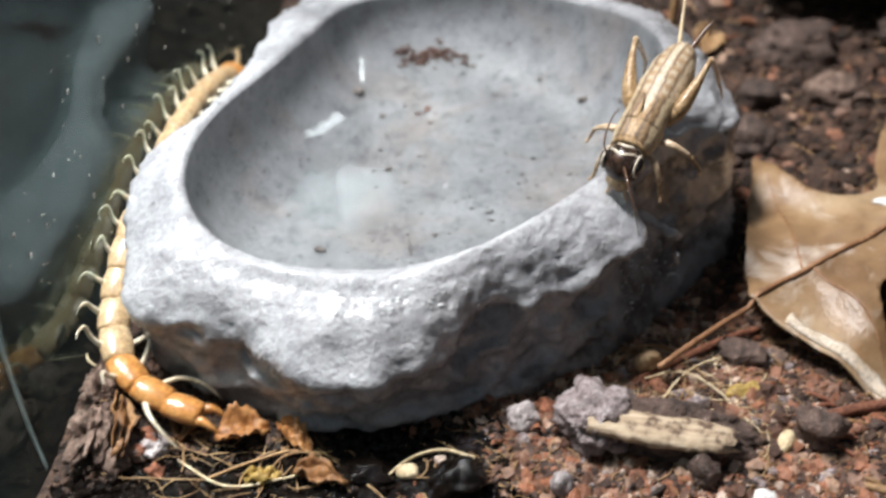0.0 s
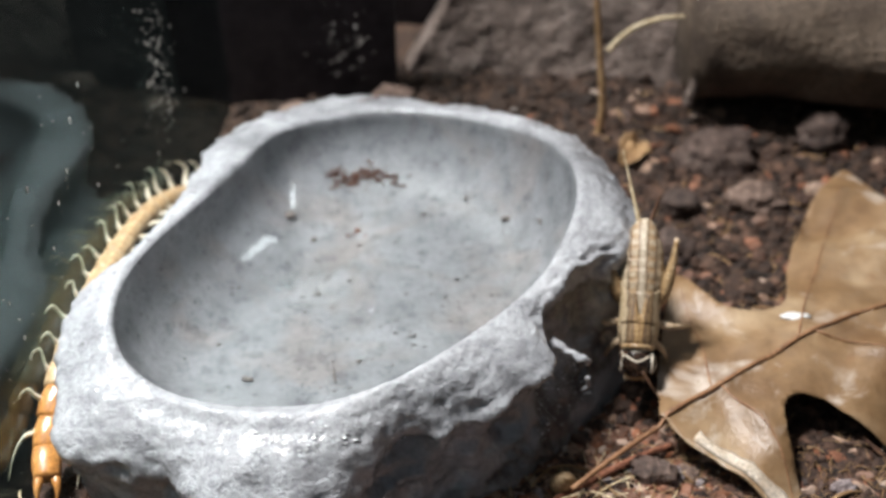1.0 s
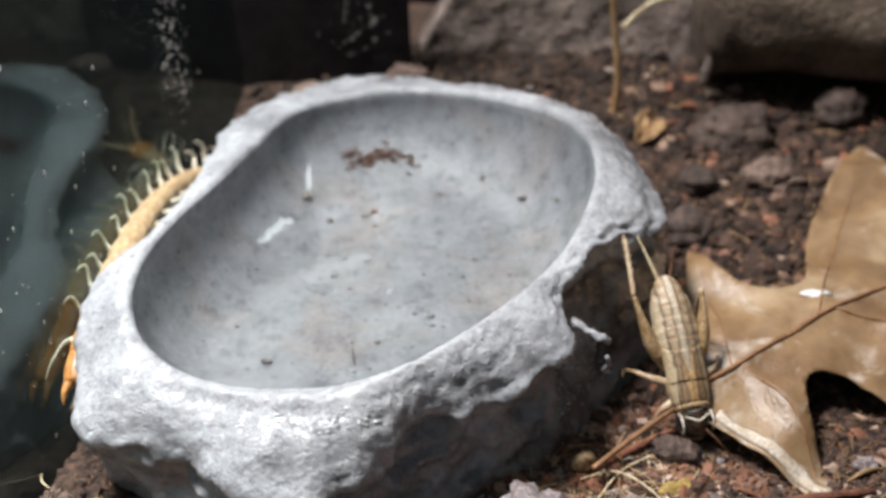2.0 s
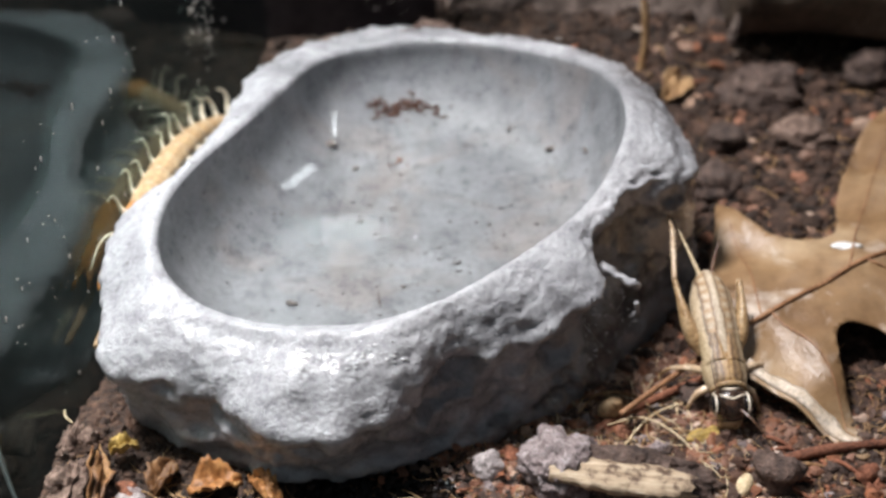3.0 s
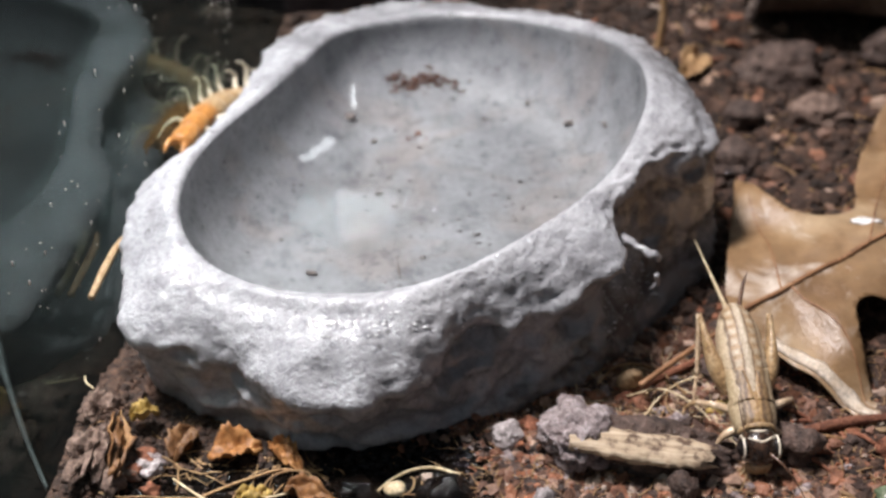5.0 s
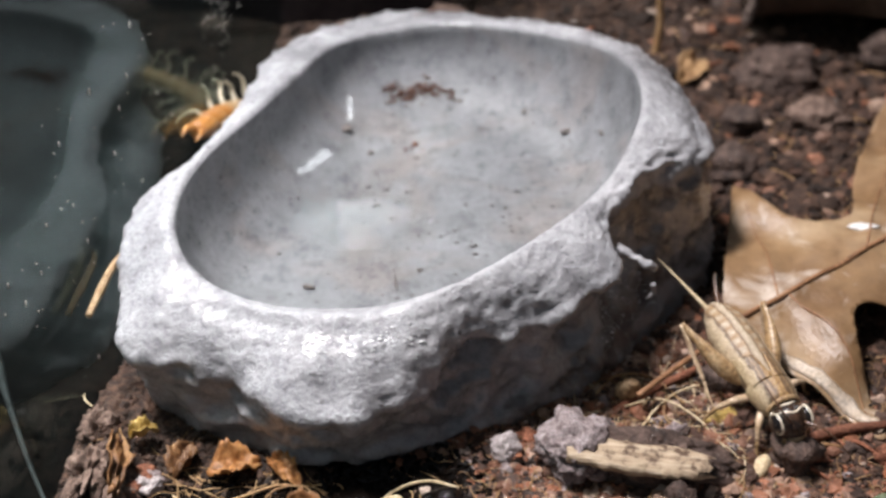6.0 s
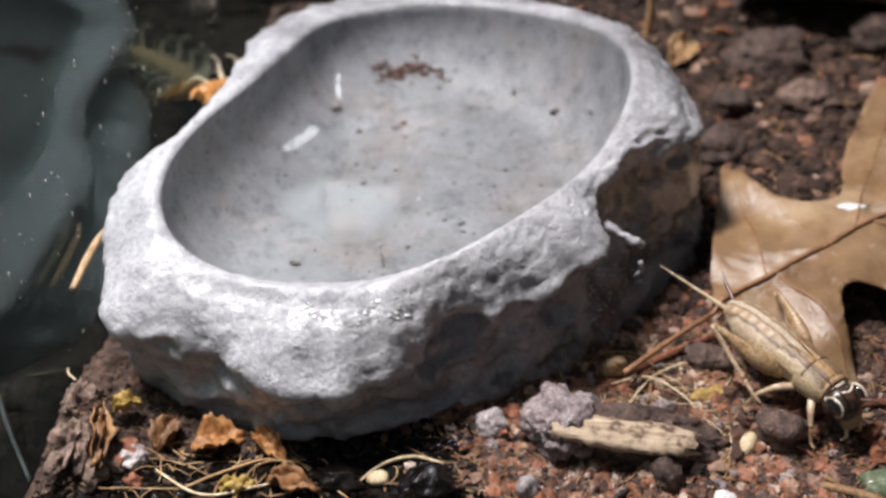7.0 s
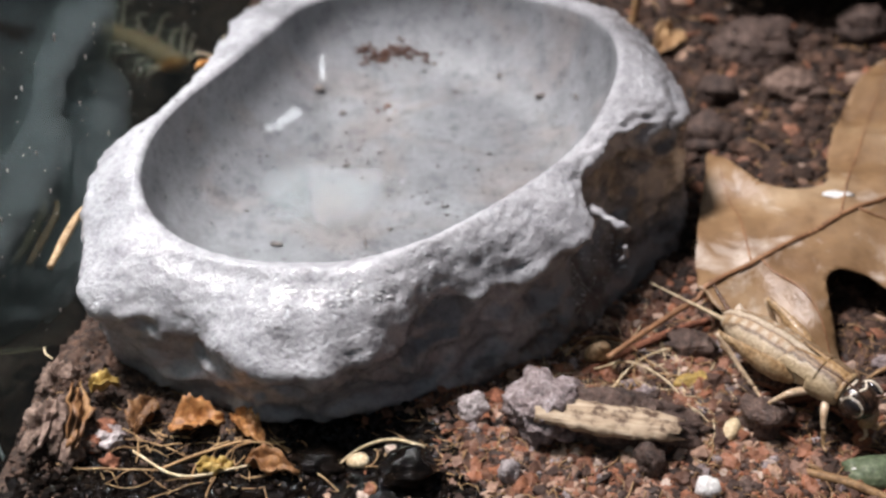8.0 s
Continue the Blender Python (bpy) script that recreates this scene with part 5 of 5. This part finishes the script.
    for side in (1, -1):
        joint = Vector((0.6, side * 2.3, -0.7))
        knee = Vector((-8.4, -3.6, 3.4)) if side < 0 else Vector((-8.0, 2.4, 3.6))
        b = bmesh.new()
        tube(b, spline([(0, 0, 0), knee * 0.3 + Vector((0, side * 0.5, 0.2)), knee * 0.65 + Vector((0, side * 0.4, 0.3)), knee], 7), [0.6, 1.0, 1.0, 0.7, 0.42, 0.34], 12, 1.3)
        leg = part("hind_leg", b, AMBER, body, "thick tan jumping leg")
        leg.location = joint * MM
        b = bmesh.new()
        tube(b, spline([(0, 0, 0), (-3.8, 0, 0.15), (-7.4, 0, 0)], 6), [0.42, 0.32, 0.26], 7)
        for k in range(5):
            for up in (1, -1):
                tube(b, [(-3.0 - 0.85 * k, up * 0.15, 0), (-3.6 - 0.85 * k, up * 0.55, 0.35)], [0.12, 0.02], 4)
        tube(b, spline([(-7.4, 0, 0), (-8.8, side * 0.3, -0.3), (-10.4, side * 0.5, -0.9)], 4), [0.26, 0.2, 0.1], 6)
        shin = part("shin", b, PALESHELL, leg, "thin spiny shin and foot")
        shin.location = knee * MM
        shins.append((shin, knee, side))
        legs.append((leg, joint, side, 0.0, 6))
        for name, jx, pts, ph in (("middle_leg", 2.6, [(0, 0, 0), (-0.4, side * 2.6, 0.2), (-1.2, side * 4.4, -1.2), (-1.8, side * 5.4, -3.7)], 0.5), ("front_leg", 4.8, [(0, 0, 0), (1.0, side * 1.5, -0.7), (1.8, side * 2.2, -2.2), (2.4, side * 2.6, -3.9)], 0.0)):
            jt = Vector((jx, side * 2.0, -1.2))
            b = bmesh.new()
            tube(b, spline(pts[:3], 5), [0.48, 0.5, 0.36, 0.28], 8)
            lg = part(name, b, PALESHELL, body, "pale tan walking leg")
            lg.location = jt * MM
            b = bmesh.new()
            tube(b, spline(pts[2:] + [(pts[3][0] + 0.8, pts[3][1] + side * 0.4, pts[3][2] - 0.15)], 5), [0.28, 0.22, 0.12], 6)
            part("foot", b, AMBER, lg)
            legs.append((lg, jt, side, ph, 16))
    body.scale = (1.06, 0.93, 0.96)
    return body, legs, shins


# ---- the centipede ----
TRAIL = [(-14, 96, 2.5), (-26.7, 99.9, 3.6), (-33.5, 103, 5.4), (-36.6, 107, 6.8), (-37.8, 113, 8.8), (-37.2, 122, 12.6), (-35.6, 133, 15.0), (-34.1, 145, 15.2), (-32.3, 157, 13.4), (-29.8, 169, 9.0), (-24, 180.5, 2.6), (-12, 187.5, 2), (4, 190, 2), (20, 187, 2), (33, 178, 2), (42, 165, 2), (46, 150, 2)]
TRAIL_PTS = spline(TRAIL, 20)
TRAIL_S = np.r_[0, np.cumsum([(b - a).length for a, b in zip(TRAIL_PTS, TRAIL_PTS[1:])])]
TRAIL_XYZ = np.array([p[:] for p in TRAIL_PTS])
TAIL_AT = [(0.0, 13.0), (0.6, 20.0), (1.0, 28.0), (2.5, 44.0), (3.0, 46.0), (3.5, 49.5), (4.0, 55.0), (5.5, 73.0), (6.0, 76.5), (6.5, 80.0), (7.0, 84.0), (7.5, 88.0), (8.0, 93.0)]
SEGMENTS, PITCH = 18, 4.1


def trail_pose(s):
    s = min(max(s, 0.5), TRAIL_S[-1] - 0.5)
    at = Vector([np.interp(s, TRAIL_S, TRAIL_XYZ[:, c]) for c in range(3)])
    ahead = (Vector([np.interp(s + 1.0, TRAIL_S, TRAIL_XYZ[:, c]) for c in range(3)]) - Vector([np.interp(s - 1.0, TRAIL_S, TRAIL_XYZ[:, c]) for c in range(3)])).normalized()
    right = ahead.cross(Vector((0.25, -0.1, 1.0))).normalized()
    up = right.cross(ahead)
    m = Matrix((ahead, -right, up)).transposed().to_4x4()
    m.translation = at * MM
    return m


def centipede():
    body = thing("centipede", "tan and orange centipede crawling between dish and glass", "centipede")
    pieces = []
    for k in range(SEGMENTS):
        width = 2.05 * (0.78 + 0.22 * math.sin(math.pi * min(1, (k + 2) / 12)))
        b = bmesh.new()
        rings = []
        for i in range(9):
            u = i / 8
            r = 0.86 + 0.14 * math.sin(math.pi * u)
            rings.append([Vector((-2.2 + 4.4 * u, math.cos(a) * width * r, math.sin(a) * 1.35 * r)) * MM for a in (2 * math.pi * j / 16 for j in range(16))])
        ring_loft(b, rings)
        seg = part("segment", b, CENTI_TAIL if k < 3 else CENTI, body, "orange tail plate" if k < 3 else "tan body plate")
        for side in (1, -1):
            b = bmesh.new()
            if k == 0:
                pts = [(-1.8, side * 0.8, 0), (-2.9, side * 1.1, 0.3), (-3.9, side * 1.2, 0.1), (-5.0, side * 1.1, -0.5)]
                tube(b, spline(pts, 5), [0.7, 0.6, 0.4, 0.12], 7)
                part("tail_leg", b, CENTI_TAIL, seg, "long orange hind leg")
            else:
                lean, out = 0.9 * math.sin(k * 1.9 + side * 2.1), 1.0 + 0.2 * math.sin(k * 2.7 + side)
                if k == 1:
                    pts = [(0, side * width * 0.85, 0.0), (-1.6, side * (width + 1.4), 0.6), (-4.0, side * (width + 2.4), 0.3), (-6.6, side * (width + 2.6), -0.8)]
                elif side > 0:
                    pts = [(0, width * 0.85, 0.2), (0.2 + lean * 0.4, width + 0.8 * out, 1.2), (0.3 + lean, width + 1.5 * out, 2.3 * out), (lean - 0.2, width + 2.0 * out, 3.0 * out), (lean - 1.0, width + 2.5 * out, 3.2 * out), (lean - 1.7, width + 2.7 * out, 3.0 * out)]
                else:
                    pts = [(0, side * width * 0.85, -0.2), (0.6 + lean * 0.4, side * (width + 1.4 * out), 0.8), (1.4 + lean, side * (width + 3.0 * out), 0.9), (1.3 + lean * 1.3, side * (width + 4.3 * out), 0.0)]
                tube(b, spline(pts, 4), [0.4, 0.3, 0.19, 0.06], 6)
                part("leg", b, CENTI_LEG, seg, "pale jointed leg")
        pieces.append(seg)
    b = bmesh.new()
    ellipsoid(b, (0, 0, 0), (2.6, 2.2, 1.3), 14, 10)
    head = part("head", b, CENTI_TAIL, body, "flat orange head")
    for side in (1, -1):
        b = bmesh.new()
        tube(b, spline([(2.0, side * 0.9, 0.3), (6, side * 3, 1.2), (10, side * 6, 0.6), (14, side * 7.5, 0)], 5), [0.35, 0.25, 0.08], 6)
        part("antenna", b, CENTI, head)
    pieces.append(head)
    return pieces


# ---- build ----
enclosure()
soil_bed()
dish = water_dish()
bead_glints(dish)
dish_water()
grime()
bark_slab()
log()
oak_leaf()
STRAW_PIECE = small_things()
dish_litter()
CRICKET, CRICKET_LEGS, CRICKET_SHINS = cricket()
CENTIPEDE_PIECES = centipede()
scatter("soil_crumbs", "loose brown soil crumbs of many sizes", 19000, (-8, 50, 80, 128), (0.12, 1.1), 1, SOIL)
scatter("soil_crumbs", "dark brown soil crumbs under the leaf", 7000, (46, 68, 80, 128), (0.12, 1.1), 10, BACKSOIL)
scatter("soil_crumbs", "brown crumbly soil heaped against the glass", 9000, (-42, -8, 84, 122), (0.12, 0.9), 8, BACKSOIL)
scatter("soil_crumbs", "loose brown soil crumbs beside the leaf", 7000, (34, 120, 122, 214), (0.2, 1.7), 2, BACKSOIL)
scatter("dark_soil", "dark brown crumbs of soil beside the leaf", 11000, (36, 120, 140, 214), (0.2, 1.3), 12, DARK_SHADE_SOIL, lift=0.4)
scatter("soil_crumbs", "soil crumbs behind the dish, dark brown with shade put in", 4500, (-42, 44, 122, 222), (0.25, 1.6), 7, DARK_SHADE_SOIL)
scatter("fine_soil", "fine loose crumbs on top of the soil", 13000, (6, 54, 84, 117), (0.07, 0.34), 41, SOIL, lift=2.6)
scatter("fine_soil", "fine loose crumbs among the dry leaves", 5000, (-41, -8, 86, 106), (0.07, 0.34), 42, DARK_SHADE_SOIL, lift=2.6)
scatter("fine_soil", "fine loose crumbs on the soil by the leaf", 6000, (38, 100, 128, 205), (0.1, 0.5), 43, BACKSOIL, lift=2.2)
scatter("bark_grit", "flat flakes of bark and wood in the soil", 1100, (-8, 70, 80, 118), (0.25, 0.85), 3, SOIL, (0.2, 0.5), 2, 0.7, (1.3, 3.2))
scatter("pale_crumbs", "pale pinkish grey crumbs on the soil", 600, (6, 52, 83, 114), (0.2, 0.75), 51, CRUST, lift=0.8)
scatter("bark_grit", "flat flakes of bark and wood in the soil", 600, (38, 110, 128, 210), (0.4, 1.4), 4, SOIL, (0.25, 0.55), 2, 0.5, (1.2, 2.4))
scatter("wet_soil", "wet soil crumbs before the dish, black with shade put in", 9000, (-12, 9, 84, 103), (0.1, 0.55), 9, WET, lift=1.2)
scatter("wet_soil", "black soil crumbs along the front of the bed", 6000, (-42, 14, 84, 91.5), (0.12, 0.55), 29, WET, lift=1.0)
scatter("wet_soil", "wet soil crumbs among the dry leaves, blackened for shade", 5000, (-34, -8, 88, 98), (0.12, 0.6), 33, WET, lift=1.0)
scatter("dark_soil", "crumbs of soil with the log's shade put into their colour", 3000, (56, 122, 192, 224), (0.3, 1.6), 30, DARK_SHADE_SOIL, lift=0.6)
scatter("bark_crumbs", "coarse rust brown bark crumbs in the soil", 300, (8, 70, 80, 112), (0.6, 1.25), 17, SOIL, (0.5, 0.9), 2, 0.45)
scatter("bark_crumbs", "coarse rust brown bark crumbs by the leaf", 130, (40, 115, 140, 214), (0.8, 2.0), 18, SOIL, (0.5, 0.9), 2, 0.4)
fibres_stuff("root_fibres", "matted tan root fibres by the leaf stalk", 55, (22, 38, 101, 114), (6.0, 15.0), 19, STRAW, 0.075)
fibres_stuff("root_fibres", "thin tan root fibres strewn over the soil", 600, (-6, 68, 80, 118), (1.5, 8.0), 5, FIBRE, 0.06)
fibres_stuff("root_fibres", "tangled tan root fibres in front of the dish", 45, (-32, -10, 89, 98), (6.0, 15.0), 15, FIBRE, 0.075)
fibres_stuff("root_fibres", "thin tan root fibres strewn over the soil", 160, (40, 100, 120, 205), (3.0, 10.0), 6, FIBRE)


# ---- what moves ----
CRICKET_AT = [
    (0.0, 26.4, 125.5, 28.0, -120, -18), (0.2, 28.7, 126.3, 26.5, -119, -22), (0.5, 34.3, 125.7, 21.5, -115, -36), (0.8, 37.8, 129.4, 18.0, -100, -45), (1.0, 38.5, 130.5, 15.0, -99, -44),
    (1.2, 38.3, 129.2, 12.5, -95, -41), (2.3, 40.6, 119.8, 8.8, -79, -36), (2.5, 40.4, 120.1, 8.2, -81, -31), (3.0, 40.6, 115.8, 6.9, -88, -17), (3.5, 41.2, 115.1, 6.6, -86, -17), (4.0, 40.8, 109.5, 6.4, -85, -12), (4.2, 40.3, 110.0, 6.4, -84, -10),
    (5.3, 39.5, 102.2, 6.3, -89, -18), (5.5, 39.9, 101.6, 6.3, -88, -18), (5.8, 40.1, 103.6, 6.3, -83, -14), (6.0, 41.6, 108.5, 6.4, -70, -6), (6.3, 41.1, 108.9, 6.4, -66, -6), (6.5, 44.2, 108.9, 6.5, -49, -7),
    (7.0, 47.2, 106.2, 6.5, -56, -2), (7.5, 47.3, 101.2, 6.3, -62, -9), (8.0, 49.2, 103.1, 6.5, -48, 1)]


def heading_pose(x, y, z, yaw, pitch):
    return pose(x * MM, y * MM, z * MM, 0, 0, yaw) @ pose(0, 0, 0, 0, -pitch, 0)


def motions():
    walk(CRICKET, [(t, heading_pose(x, y, z, yaw, pitch)) for t, x, y, z, yaw, pitch in CRICKET_AT])
    times = [k * 0.2 for k in range(41)]
    ways = [0.0]
    for k in range(1, 41):
        a, b = (np.array([np.interp(tt, [r[0] for r in CRICKET_AT], [r[c] for r in CRICKET_AT]) for c in (1, 2, 3, 4)]) for tt in (times[k - 1], times[k]))
        ways.append(ways[-1] + float(np.linalg.norm((a - b)[:3]) + abs(a[3] - b[3]) * 0.06))
    for leg, joint, side, phase, swing in CRICKET_LEGS:
        rows = []
        for t, way in zip(times, ways):
            a = swing * math.sin(way * 0.9 + math.pi * (phase + (side > 0)))
            rows.append((t, pose(*(joint * MM), 0, 0, a)))
        walk(leg, rows)
    for shin, knee, side in CRICKET_SHINS:
        folds = [(0.0, -70), (0.5, -60), (1.2, -40), (2.0, 0), (2.5, 8), (4.1, 6), (4.5, -60), (5.0, -140), (8.0, -142)] if side < 0 else [(0.0, -70), (1.5, -110), (8.0, -118)]
        walk(shin, [(t, pose(*(knee * MM), 0, a, 0)) for t, a in folds])
    tucked = pose(1.2 * MM, 4.0 * MM, -6.0 * MM)
    walk(STRAW_PIECE, [(0.0, tucked), (3.3, tucked), (3.7, pose(0, 0, 0)), (8.0, pose(0, 0, 0))])
    steps = [k * 0.25 for k in range(33)]
    for k, piece in enumerate(CENTIPEDE_PIECES):
        rows = []
        for t in steps:
            tail = float(np.interp(t, [r[0] for r in TAIL_AT], [r[1] for r in TAIL_AT]))
            wig = math.radians(5) * math.sin(tail * 0.55 + k * 0.9)
            rows.append((t, trail_pose(tail + 2.0 + k * PITCH) @ Matrix.Rotation(wig, 4, "Z")))
        walk(piece, rows)


motions()
